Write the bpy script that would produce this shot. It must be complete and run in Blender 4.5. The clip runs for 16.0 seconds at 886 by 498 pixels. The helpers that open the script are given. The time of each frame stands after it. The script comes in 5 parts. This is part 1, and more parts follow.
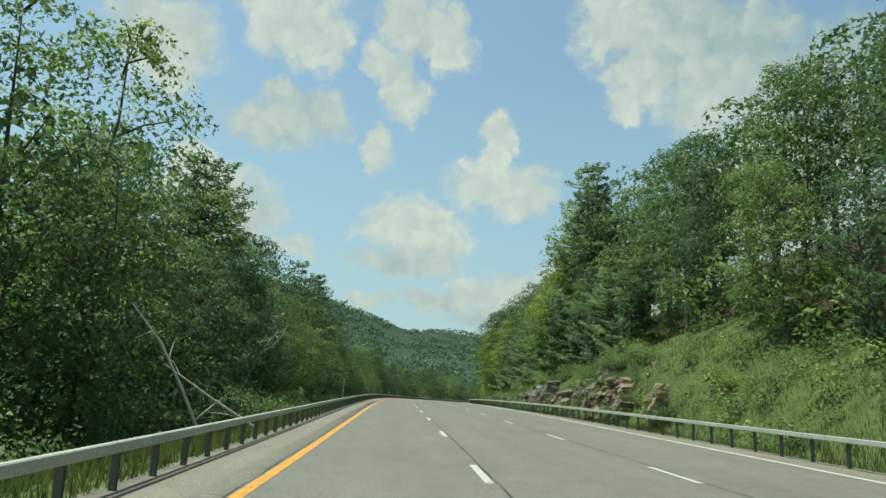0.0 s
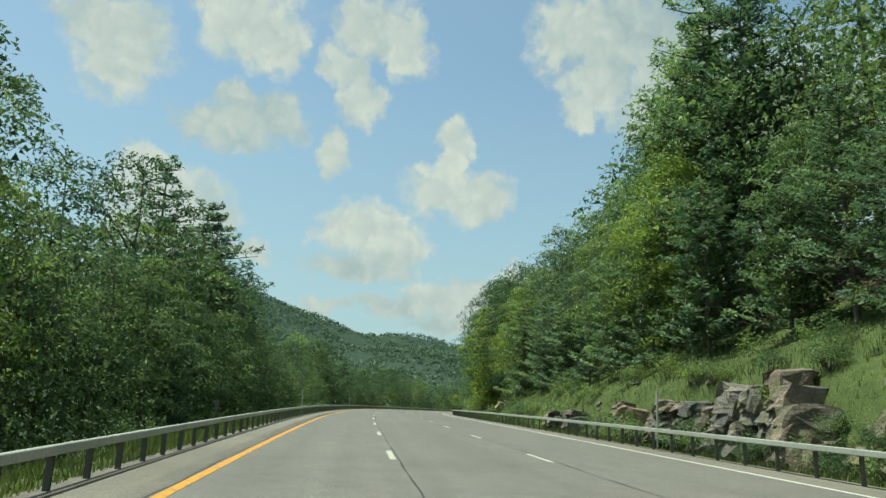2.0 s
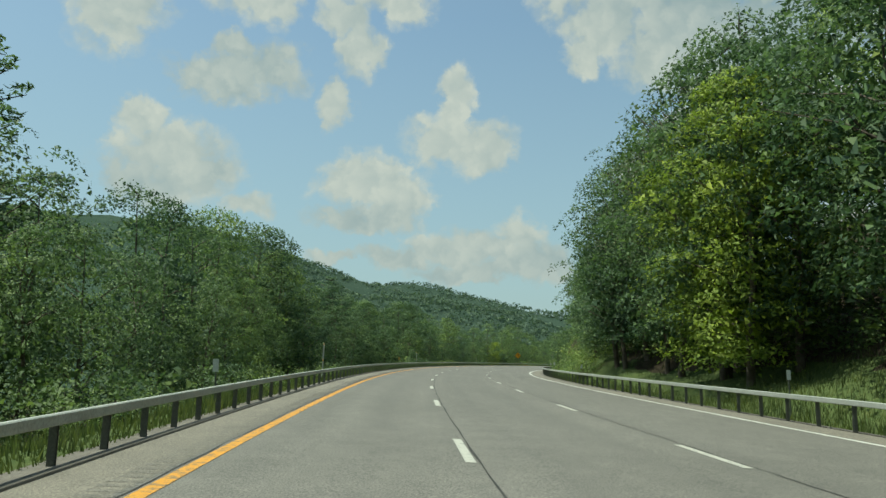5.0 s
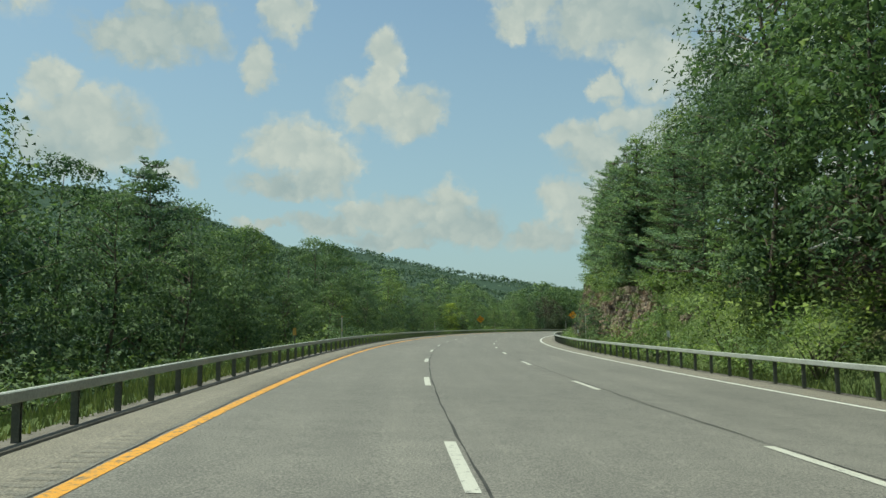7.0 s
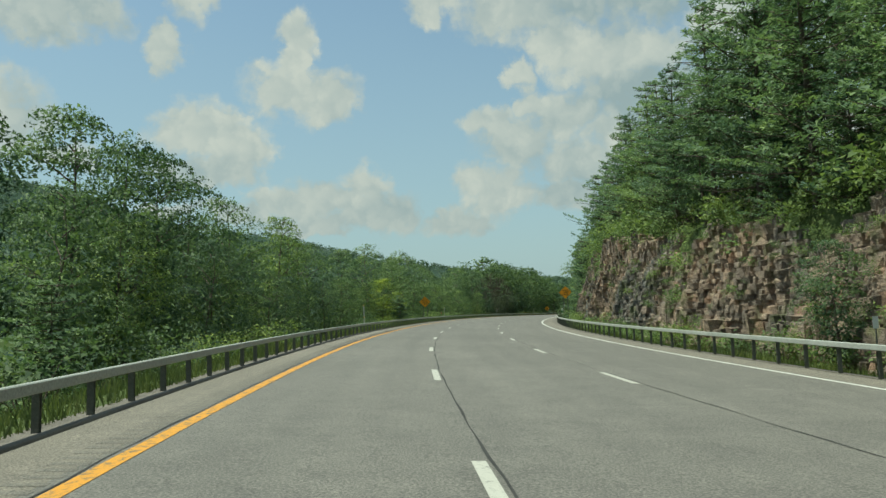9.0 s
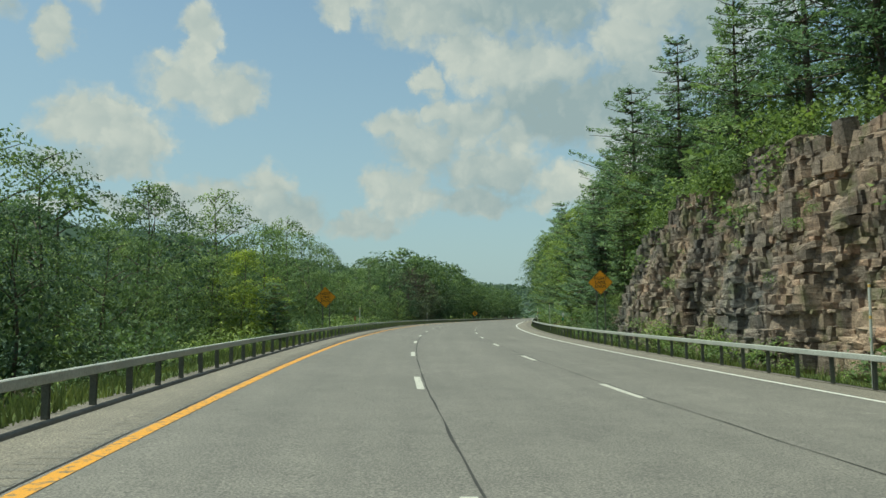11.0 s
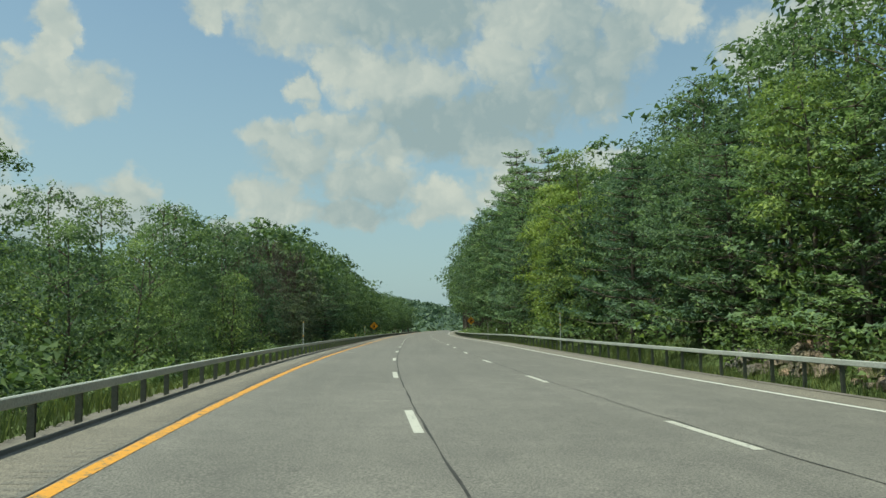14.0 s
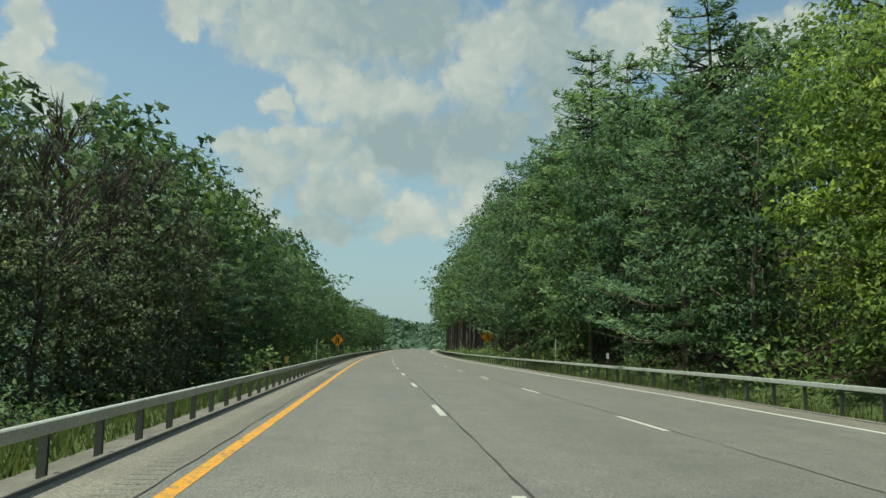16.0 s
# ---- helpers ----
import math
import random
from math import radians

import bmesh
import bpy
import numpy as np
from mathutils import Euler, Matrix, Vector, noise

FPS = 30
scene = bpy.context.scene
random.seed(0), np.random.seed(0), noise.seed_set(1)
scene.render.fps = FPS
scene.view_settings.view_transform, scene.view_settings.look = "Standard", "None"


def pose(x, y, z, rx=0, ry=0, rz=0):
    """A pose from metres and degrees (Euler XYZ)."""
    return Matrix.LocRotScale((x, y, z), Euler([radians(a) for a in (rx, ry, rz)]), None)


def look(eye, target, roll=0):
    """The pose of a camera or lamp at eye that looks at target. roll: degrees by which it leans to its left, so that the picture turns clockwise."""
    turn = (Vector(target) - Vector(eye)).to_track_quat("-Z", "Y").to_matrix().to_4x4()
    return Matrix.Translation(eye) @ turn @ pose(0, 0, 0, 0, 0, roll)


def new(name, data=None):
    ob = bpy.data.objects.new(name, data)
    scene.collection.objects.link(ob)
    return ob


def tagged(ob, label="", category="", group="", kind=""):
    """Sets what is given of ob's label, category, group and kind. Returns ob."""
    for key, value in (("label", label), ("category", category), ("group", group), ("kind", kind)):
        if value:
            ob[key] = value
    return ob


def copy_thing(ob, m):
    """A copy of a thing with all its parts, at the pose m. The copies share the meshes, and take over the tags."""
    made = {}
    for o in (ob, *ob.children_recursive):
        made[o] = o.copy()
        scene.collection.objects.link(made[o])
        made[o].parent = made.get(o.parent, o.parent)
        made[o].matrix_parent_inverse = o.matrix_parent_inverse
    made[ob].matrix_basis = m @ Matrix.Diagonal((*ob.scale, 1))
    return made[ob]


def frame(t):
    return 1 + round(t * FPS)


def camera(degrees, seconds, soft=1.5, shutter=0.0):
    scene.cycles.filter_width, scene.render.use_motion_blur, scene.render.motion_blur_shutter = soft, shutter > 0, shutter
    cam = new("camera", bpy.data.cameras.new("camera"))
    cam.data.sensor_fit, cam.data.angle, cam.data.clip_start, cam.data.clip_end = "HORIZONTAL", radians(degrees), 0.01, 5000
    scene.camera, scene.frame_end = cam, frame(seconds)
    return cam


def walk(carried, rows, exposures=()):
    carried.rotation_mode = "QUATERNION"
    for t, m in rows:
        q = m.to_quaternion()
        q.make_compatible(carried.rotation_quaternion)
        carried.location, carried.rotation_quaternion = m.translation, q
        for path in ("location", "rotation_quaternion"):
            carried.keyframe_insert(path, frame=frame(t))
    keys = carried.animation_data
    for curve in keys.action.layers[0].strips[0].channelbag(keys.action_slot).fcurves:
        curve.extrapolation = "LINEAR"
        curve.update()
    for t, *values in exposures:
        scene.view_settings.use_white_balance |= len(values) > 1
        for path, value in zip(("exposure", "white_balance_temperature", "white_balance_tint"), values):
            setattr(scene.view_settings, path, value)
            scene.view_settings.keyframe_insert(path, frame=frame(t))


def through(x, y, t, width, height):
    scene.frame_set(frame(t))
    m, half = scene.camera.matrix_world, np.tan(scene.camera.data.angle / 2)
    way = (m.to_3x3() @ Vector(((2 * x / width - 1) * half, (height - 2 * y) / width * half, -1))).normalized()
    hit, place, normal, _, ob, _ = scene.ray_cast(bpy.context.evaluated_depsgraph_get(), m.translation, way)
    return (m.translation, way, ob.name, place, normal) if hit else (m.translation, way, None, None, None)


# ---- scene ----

# ---------------------------------------------------------------- camera
PATH = [
    (0, 2.193, 0.000, 1.560, 101.88, 2.59, -2.21),
    (0.5, 2.302, 13.809, 1.782, 102.16, 3.01, -2.49),
    (1, 2.295, 27.559, 2.000, 102.28, 2.81, -3.56),
    (1.5, 2.216, 41.249, 2.215, 102.36, 1.83, -4.74),
    (2, 2.085, 54.884, 2.421, 102.40, 1.94, -5.69),
    (2.5, 1.946, 68.467, 2.604, 102.29, 1.48, -6.21),
    (3, 1.825, 82.015, 2.762, 102.32, 1.89, -6.30),
    (3.5, 1.740, 95.540, 2.896, 102.10, 1.42, -6.08),
    (4, 1.718, 109.042, 3.007, 101.96, 0.77, -5.67),
    (4.5, 1.866, 122.519, 3.093, 100.66, 1.11, -5.48),
    (5, 2.298, 135.971, 3.154, 98.47, 1.13, -5.51),
    (5.5, 2.920, 149.341, 3.191, 97.60, 0.99, -6.48),
    (6, 3.734, 162.567, 3.208, 96.91, 0.63, -7.72),
    (6.5, 4.752, 175.635, 3.212, 96.34, 0.15, -9.27),
    (7, 6.023, 188.535, 3.205, 95.82, -0.34, -11.05),
    (7.5, 7.589, 201.255, 3.187, 95.27, -0.74, -12.88),
    (8, 9.466, 213.800, 3.159, 94.75, -1.04, -14.55),
    (8.5, 11.645, 226.212, 3.122, 94.56, -1.72, -15.97),
    (9, 14.256, 238.499, 3.071, 94.57, -1.62, -17.64),
    (9.5, 17.221, 250.661, 3.010, 94.59, -1.38, -19.41),
    (10, 20.530, 262.686, 2.949, 94.63, -1.08, -21.29),
    (10.5, 24.179, 274.563, 2.884, 94.68, -0.80, -23.27),
    (11, 28.160, 286.289, 2.815, 94.74, -0.64, -25.26),
    (11.5, 32.480, 297.965, 2.742, 95.33, -0.59, -27.92),
    (12, 37.121, 309.699, 2.664, 95.36, -1.29, -31.15),
    (12.5, 42.097, 321.477, 2.581, 95.22, -1.45, -32.57),
    (13, 47.432, 333.273, 2.492, 95.19, -1.27, -33.72),
    (13.5, 53.134, 345.075, 2.397, 95.35, -1.12, -34.67),
    (14, 59.217, 356.871, 2.296, 95.62, -0.86, -35.25),
    (14.5, 65.641, 368.682, 2.184, 96.25, -0.72, -35.98),
    (15, 72.237, 380.259, 2.054, 96.52, -0.48, -36.67),
    (15.5, 79.072, 392.040, 1.911, 96.85, 0.34, -37.34),
    (16, 86.590, 404.240, 1.775, 97.04, 1.06, -37.68),
]
cam = camera(63.05, 16.0, soft=1.5, shutter=0.0)
walk(cam, [(t, pose(x, y, z, rx, 0, rz) @ pose(0, 0, 0, 0, 0, roll)) for t, x, y, z, rx, roll, rz in PATH],
     exposures=[(0, 0.36, 6500, -10), (2.5, 0.36, 6500, -10), (5, 0.16, 6500, -9), (16, 0.15, 6500, -8)])

# ---------------------------------------------------------------- light
SUN_AZ, SUN_EL = -66.0, 69.0      # degrees to the right of +y, and above the horizon
# puffs of each cloud: azimuth, elevation, half width, half height in degrees, and how sunlit it is
HIGH_TUFTS = [(-20.6, 24.9, 2.6, 2.8, 0.8), (-22.7, 26.1, 2.2, 1.5, 0.7), (-10.7, 27.9, 3.1, 2.3, 0.9), (-8.3, 27.2, 1.4, 1.9, 0.9), (-12.1, 29.0, 2.8, 1.0, 0.8), (-12.4, 20.6, 2.9, 1.4, 0.6), (-8.7, 21.3, 2.1, 1.5, 0.6), (-11.5, 22.7, 1.6, 0.8, 0.6), (-3.6, 19.4, 0.9, 1.4, 0.8), (-3.0, 25.9, 1.7, 1.1, 0.9), (-1.7, 23.7, 1.7, 1.7, 0.8), (-1.1, 29.0, 2.7, 2.1, 0.8), (1.9, 28.1, 1.6, 1.9, 0.9)]
WAISTED_CLOUD = [(6.3, 21.0, 1.4, 1.3, 0.9), (6.1, 19.2, 1.1, 1.1, 1.0), (6.8, 16.9, 3.2, 1.6, 0.95), (9.1, 15.9, 1.9, 1.0, 0.7), (5.0, 16.6, 1.6, 1.3, 1.0)]
CENTRE_HEAP = [(-0.4, 13.6, 3.2, 1.6, 0.95), (2.0, 12.2, 2.2, 1.2, 0.9), (-2.7, 13.7, 1.4, 1.2, 0.9), (-0.5, 10.9, 3.4, 0.8, 0.6), (-3.5, 7.7, 1.6, 0.4, 0.7), (2.1, 7.7, 2.8, 0.7, 0.65)]
ROOF_CLOUD = [(15.8, 28.8, 2.4, 2.3, 1.0), (20.0, 28.5, 4.5, 2.7, 0.5), (18.5, 25.1, 2.6, 1.9, 0.8), (16.7, 23.1, 1.4, 1.2, 1.0), (23.0, 23.3, 2.8, 2.1, 0.6), (25.3, 26.6, 3.7, 2.6, 0.4)]
RIDGE_CLOUD = [(-18.0, 16.8, 1.7, 1.2, 1.0), (-15.8, 14.8, 3.2, 1.6, 0.9), (-14.1, 13.6, 2.6, 1.5, 0.8), (-16.6, 12.5, 3.0, 1.5, 0.55), (-10.1, 11.2, 1.6, 0.7, 0.9)]
LOW_HEAPS = [(4.8, 8.8, 2.0, 0.9, 0.9), (8.1, 8.4, 3.4, 1.2, 0.75), (11.4, 9.7, 1.6, 1.1, 1.0), (12.6, 7.7, 2.6, 1.3, 0.6), (7.7, 6.6, 3.6, 0.6, 0.6), (20.1, 10.0, 1.4, 1.1, 1.0), (22.3, 8.8, 2.2, 1.4, 0.8), (18.9, 6.9, 2.2, 0.9, 0.6)]
GREAT_CLOUD = [(17.3, 23.4, 1.3, 0.6, 0.9), (22.1, 23.0, 2.0, 1.9, 1.0), (25.2, 22.6, 2.5, 2.2, 0.8), (29.2, 24.1, 4.2, 2.1, 0.35), (34.3, 24.0, 4.2, 2.6, 0.2), (27.1, 20.2, 1.9, 1.5, 1.0), (30.8, 19.0, 3.9, 1.8, 0.95), (34.7, 18.4, 2.3, 1.3, 0.9), (42.1, 23.0, 2.9, 2.1, 1.0), (40.5, 19.9, 2.3, 1.7, 0.9), (45.3, 23.6, 2.6, 3.0, 0.35)]
GREAT_FOOT = [(24.2, 17.9, 1.0, 0.8, 1.0), (25.0, 15.9, 1.0, 0.9, 0.9), (21.9, 14.4, 1.9, 0.9, 0.9), (23.9, 12.8, 2.6, 1.9, 0.75), (27.4, 14.5, 2.6, 1.8, 0.85), (31.0, 12.9, 1.7, 1.1, 1.0), (29.3, 10.8, 3.2, 1.3, 0.6), (36.4, 15.1, 5.6, 1.8, 0.12), (32.7, 16.3, 2.8, 1.3, 0.3), (41.0, 16.4, 3.2, 1.8, 0.25), (40.1, 12.9, 2.7, 1.1, 0.8), (47.4, 18.5, 2.3, 2.6, 0.3), (50.1, 21.3, 1.8, 2.1, 0.6)]
FAR_HEAPS = [(35.2, 9.5, 2.3, 1.2, 1.0), (33.4, 8.4, 1.3, 0.7, 0.8), (41.3, 10.3, 2.7, 1.3, 0.9), (27.6, 8.6, 2.7, 0.9, 0.45), (52.4, 23.6, 2.5, 1.9, 1.0), (54.2, 21.6, 1.8, 1.1, 1.0), (64.2, 21.8, 2.5, 1.4, 0.9), (60.2, 19.2, 2.6, 1.6, 0.9), (48.0, 11.5, 2.6, 1.2, 0.9)]


def make_world():
    world = bpy.data.worlds.new("sky")
    scene.world = world
    world.use_nodes = True
    nt = world.node_tree
    nt.nodes.clear()
    N, L = nt.nodes.new, nt.links.new

    def put_in(n, values):
        for k, v in enumerate(values):
            if v is None:
                continue
            if isinstance(v, (int, float, tuple)):
                n.inputs[k].default_value = v
            else:
                L(v, n.inputs[k])
        return n

    def math_node(op, a, b=None, c=None, clamp=False):
        n = N("ShaderNodeMath")
        n.operation, n.use_clamp = op, clamp
        return put_in(n, (a, b, c)).outputs[0]

    def vec_node(op, a, b=None, c=None):
        n = N("ShaderNodeVectorMath")
        n.operation = op
        return put_in(n, (a, b, c)).outputs["Value" if op == "LENGTH" else "Vector"]

    def noise_at(vec, scale, detail, rough):
        n = N("ShaderNodeTexNoise")
        n.inputs["Scale"].default_value, n.inputs["Detail"].default_value, n.inputs["Roughness"].default_value = scale, detail, rough
        L(vec, n.inputs["Vector"])
        return n

    sky = N("ShaderNodeTexSky")
    sky.sky_type, sky.sun_disc = "NISHITA", False
    sky.sun_elevation, sky.sun_rotation = radians(SUN_EL), radians(SUN_AZ)
    sky.air_density, sky.dust_density, sky.ozone_density = 1.1, 1.2, 0.9
    coord = N("ShaderNodeTexCoord")
    sep = N("ShaderNodeSeparateXYZ")
    L(coord.outputs["Generated"], sep.inputs[0])
    az = math_node("MULTIPLY", math_node("ARCTAN2", sep.outputs[0], sep.outputs[1]), 57.2958)
    el = math_node("MULTIPLY", math_node("ARCSINE", sep.outputs[2]), 57.2958)
    flat_node = N("ShaderNodeCombineXYZ")
    L(az, flat_node.inputs[0])
    L(el, flat_node.inputs[1])
    flat = flat_node.outputs[0]
    # ragged outlines: the whole cloud field is pushed about, then eaten at by billows and wisps
    drift = noise_at(flat, 0.30, 6.0, 0.62)
    moved = vec_node("ADD", flat, vec_node("MULTIPLY_ADD", drift.outputs["Color"], (5.0, 3.8, 0), (-2.5, -1.9, 0)))
    wisp = noise_at(flat, 0.75, 7.0, 0.6).outputs["Fac"]
    billow = N("ShaderNodeTexVoronoi")
    billow.feature = "SMOOTH_F1"
    billow.inputs["Scale"].default_value, billow.inputs["Detail"].default_value, billow.inputs["Smoothness"].default_value = 0.62, 1.0, 0.5
    L(moved, billow.inputs["Vector"])
    puff = math_node("SUBTRACT", 0.62, billow.outputs["Distance"])
    total = thick = lit = None
    for a, e, w, h, shine in HIGH_TUFTS + WAISTED_CLOUD + CENTRE_HEAP + ROOF_CLOUD + RIDGE_CLOUD + LOW_HEAPS + GREAT_CLOUD + GREAT_FOOT + FAR_HEAPS:
        off = vec_node("MULTIPLY_ADD", moved, (0.8 / w, 0.8 / h, 0), (-0.8 * a / w, -0.8 * e / h, 0))
        one = math_node("SUBTRACT", 1.45, vec_node("LENGTH", off), clamp=True)
        if total is None:
            total, thick, lit = one, one, math_node("MULTIPLY", one, shine)
        else:
            total, thick, lit = math_node("MAXIMUM", total, one), math_node("ADD", thick, one), math_node("MULTIPLY_ADD", one, shine, lit)
    shine = math_node("DIVIDE", lit, math_node("MAXIMUM", thick, 0.05))
    # the rest of the sky carries the same kind of scattered cloud
    n3 = noise_at(coord.outputs["Generated"], 2.6, 6.0, 0.5)
    away = math_node("MULTIPLY", math_node("SUBTRACT", math_node("ABSOLUTE", math_node("SUBTRACT", az, 20.0)), 58.0), 0.06, clamp=True)
    high = math_node("MULTIPLY", math_node("SUBTRACT", el, 33.0), 0.08, clamp=True)
    rest = math_node("MULTIPLY", math_node("MULTIPLY", math_node("SUBTRACT", n3.outputs["Fac"], 0.47), 5.0, clamp=True), math_node("MAXIMUM", away, high))
    eaten = math_node("MULTIPLY_ADD", puff, 0.55, math_node("MULTIPLY", wisp, 1.05))
    dens = math_node("SUBTRACT", math_node("ADD", total, eaten), 0.53)
    mask = math_node("MULTIPLY", math_node("MULTIPLY", dens, 1.5, clamp=True), math_node("MULTIPLY", total, 2.5, clamp=True))
    mask = math_node("SMOOTH_MIN", mask, 0.97, 0.25)
    mask = math_node("MAXIMUM", math_node("MAXIMUM", mask, rest), 0.0)
    veil = math_node("MULTIPLY_ADD", math_node("MAXIMUM", math_node("SUBTRACT", 26.0, el), 0.0), 0.026, 0.16)
    ramp = N("ShaderNodeValToRGB")
    for p, c in ((0.12, (0.42, 0.495, 0.54)), (0.45, (0.58, 0.605, 0.61)), (0.9, (0.86, 0.825, 0.775))):
        q = ramp.color_ramp.elements[0] if p == 0.12 else ramp.color_ramp.elements[1] if p == 0.9 else ramp.color_ramp.elements.new(p)
        q.position, q.color = p, (*c, 1)
    tone = math_node("MULTIPLY_ADD", puff, 0.34, math_node("MULTIPLY_ADD", drift.outputs["Fac"], 0.5, math_node("MULTIPLY_ADD", shine, 0.62, -0.22)))
    L(tone, ramp.inputs[0])
    b1, b2, b3 = N("ShaderNodeBackground"), N("ShaderNodeBackground"), N("ShaderNodeBackground")
    L(vec_node("MULTIPLY", sky.outputs[0], (0.98, 1.0, 1.0)), b1.inputs[0])
    b1.inputs[1].default_value = 0.115
    b2.inputs[0].default_value, b2.inputs[1].default_value = (0.425, 0.555, 0.645, 1), 0.78
    L(ramp.outputs[0], b3.inputs[0])
    b3.inputs[1].default_value = 0.73
    hazy, mix, out = N("ShaderNodeMixShader"), N("ShaderNodeMixShader"), N("ShaderNodeOutputWorld")
    L(veil, hazy.inputs[0])
    L(b1.outputs[0], hazy.inputs[1])
    L(b2.outputs[0], hazy.inputs[2])
    L(mask, mix.inputs[0])
    L(hazy.outputs[0], mix.inputs[1])
    L(b3.outputs[0], mix.inputs[2])
    L(mix.outputs[0], out.inputs[0])


make_world()
sun = new("sun", bpy.data.lights.new("sun", "SUN"))
sun.data.energy, sun.data.angle, sun.data.color = 4.8, radians(0.6), (1.0, 0.95, 0.86)
sd = Vector((math.sin(radians(SUN_AZ)) * math.cos(radians(SUN_EL)), math.cos(radians(SUN_AZ)) * math.cos(radians(SUN_EL)), math.sin(radians(SUN_EL))))
sun.matrix_world = look(sd * 50, (0, 0, 0))


# ---------------------------------------------------------------- materials
def material(name, rough=0.8, metal=0.0, spec=0.3):
    m = bpy.data.materials.new(name)
    m.use_nodes = True
    b = m.node_tree.nodes["Principled BSDF"]
    b.inputs["Roughness"].default_value, b.inputs["Metallic"].default_value = rough, metal
    b.inputs["Specular IOR Level"].default_value = spec
    return m, m.node_tree, b


def noise_node(nt, scale, detail=5.0, rough=0.6, coords="Object"):
    c = nt.nodes.new("ShaderNodeTexCoord")
    n = nt.nodes.new("ShaderNodeTexNoise")
    n.inputs["Scale"].default_value, n.inputs["Detail"].default_value, n.inputs["Roughness"].default_value = scale, detail, rough
    nt.links.new(c.outputs[coords], n.inputs["Vector"])
    return n


def ramp_node(nt, source, stops):
    r = nt.nodes.new("ShaderNodeValToRGB")
    while len(r.color_ramp.elements) < len(stops):
        r.color_ramp.elements.new(0.5)
    for el, (p, c) in zip(r.color_ramp.elements, stops):
        el.position, el.color = p, (*c, 1)
    nt.links.new(source, r.inputs[0])
    return r.outputs[0]


def mixed(nt, a, b, fac, how="MIX"):
    m = nt.nodes.new("ShaderNodeMix")
    m.data_type, m.blend_type = "RGBA", how
    for sock, v in ((m.inputs[0], fac), (m.inputs[6], a), (m.inputs[7], b)):
        if isinstance(v, (int, float)):
            sock.default_value = v
        elif isinstance(v, tuple):
            sock.default_value = (*v, 1)
        else:
            nt.links.new(v, sock)
    return m.outputs[2]


def bump_node(nt, b, source, strength, dist):
    n = nt.nodes.new("ShaderNodeBump")
    n.inputs["Strength"].default_value, n.inputs["Distance"].default_value = strength, dist
    nt.links.new(source, n.inputs["Height"])
    nt.links.new(n.outputs[0], b.inputs["Normal"])


def speckled(name, dark, light, scale, rough=0.85, fine=60.0, bump=0.3, dist=0.01, metal=0.0, spec=0.3):
    """A surface with stains at one scale and grain at another."""
    m, nt, b = material(name, rough, metal, spec)
    big, small = noise_node(nt, scale, 6), noise_node(nt, fine, 3)
    c = ramp_node(nt, big.outputs["Fac"], [(0.3, dark), (0.7, light)])
    g = ramp_node(nt, small.outputs["Fac"], [(0.3, (0.6, 0.6, 0.6)), (0.7, (1.3, 1.3, 1.3))])
    nt.links.new(mixed(nt, c, g, 0.6, "MULTIPLY"), b.inputs["Base Color"])
    if bump:
        bump_node(nt, b, small.outputs["Fac"], bump, dist)
    return m


def leaf_material(name, stops, gloss=0.15, through=0.33):
    """Leaves: hue from tree to tree, tone from bough to bough and leaf to leaf, light through the blade."""
    m, nt, b = material(name, 0.6, 0.0, gloss)
    info, geo = nt.nodes.new("ShaderNodeObjectInfo"), nt.nodes.new("ShaderNodeNewGeometry")
    patch = nt.nodes.new("ShaderNodeTexNoise")
    patch.inputs["Scale"].default_value, patch.inputs["Detail"].default_value = 0.5, 3.0
    nt.links.new(geo.outputs["Position"], patch.inputs["Vector"])
    jit = nt.nodes.new("ShaderNodeMath")
    jit.operation, jit.inputs[1].default_value = "MULTIPLY_ADD", 0.10
    nt.links.new(geo.outputs["Random Per Island"], jit.inputs[0])
    nt.links.new(info.outputs["Random"], jit.inputs[2])
    blend = nt.nodes.new("ShaderNodeMath")
    blend.operation = "FRACT"
    nt.links.new(jit.outputs[0], blend.inputs[0])
    tree = ramp_node(nt, blend.outputs[0], stops)
    each = ramp_node(nt, geo.outputs["Random Per Island"], [(0.0, (0.68, 0.71, 0.74)), (0.6, (1, 1, 1)), (1.0, (1.36, 1.3, 1.12))])
    bough = ramp_node(nt, patch.outputs["Fac"], [(0.32, (0.66, 0.72, 0.80)), (0.5, (1, 1, 1)), (0.68, (1.34, 1.25, 1.0))])
    col = mixed(nt, mixed(nt, tree, each, 1.0, "MULTIPLY"), bough, 1.0, "MULTIPLY")
    nt.links.new(col, b.inputs["Base Color"])
    tr = nt.nodes.new("ShaderNodeBsdfTranslucent")
    nt.links.new(mixed(nt, col, (1.08, 1.2, 0.8), 1.0, "MULTIPLY"), tr.inputs[0])
    mx = nt.nodes.new("ShaderNodeMixShader")
    mx.inputs[0].default_value = through
    nt.links.new(b.outputs[0], mx.inputs[1])
    nt.links.new(tr.outputs[0], mx.inputs[2])
    nt.links.new(mx.outputs[0], nt.nodes["Material Output"].inputs[0])
    return m


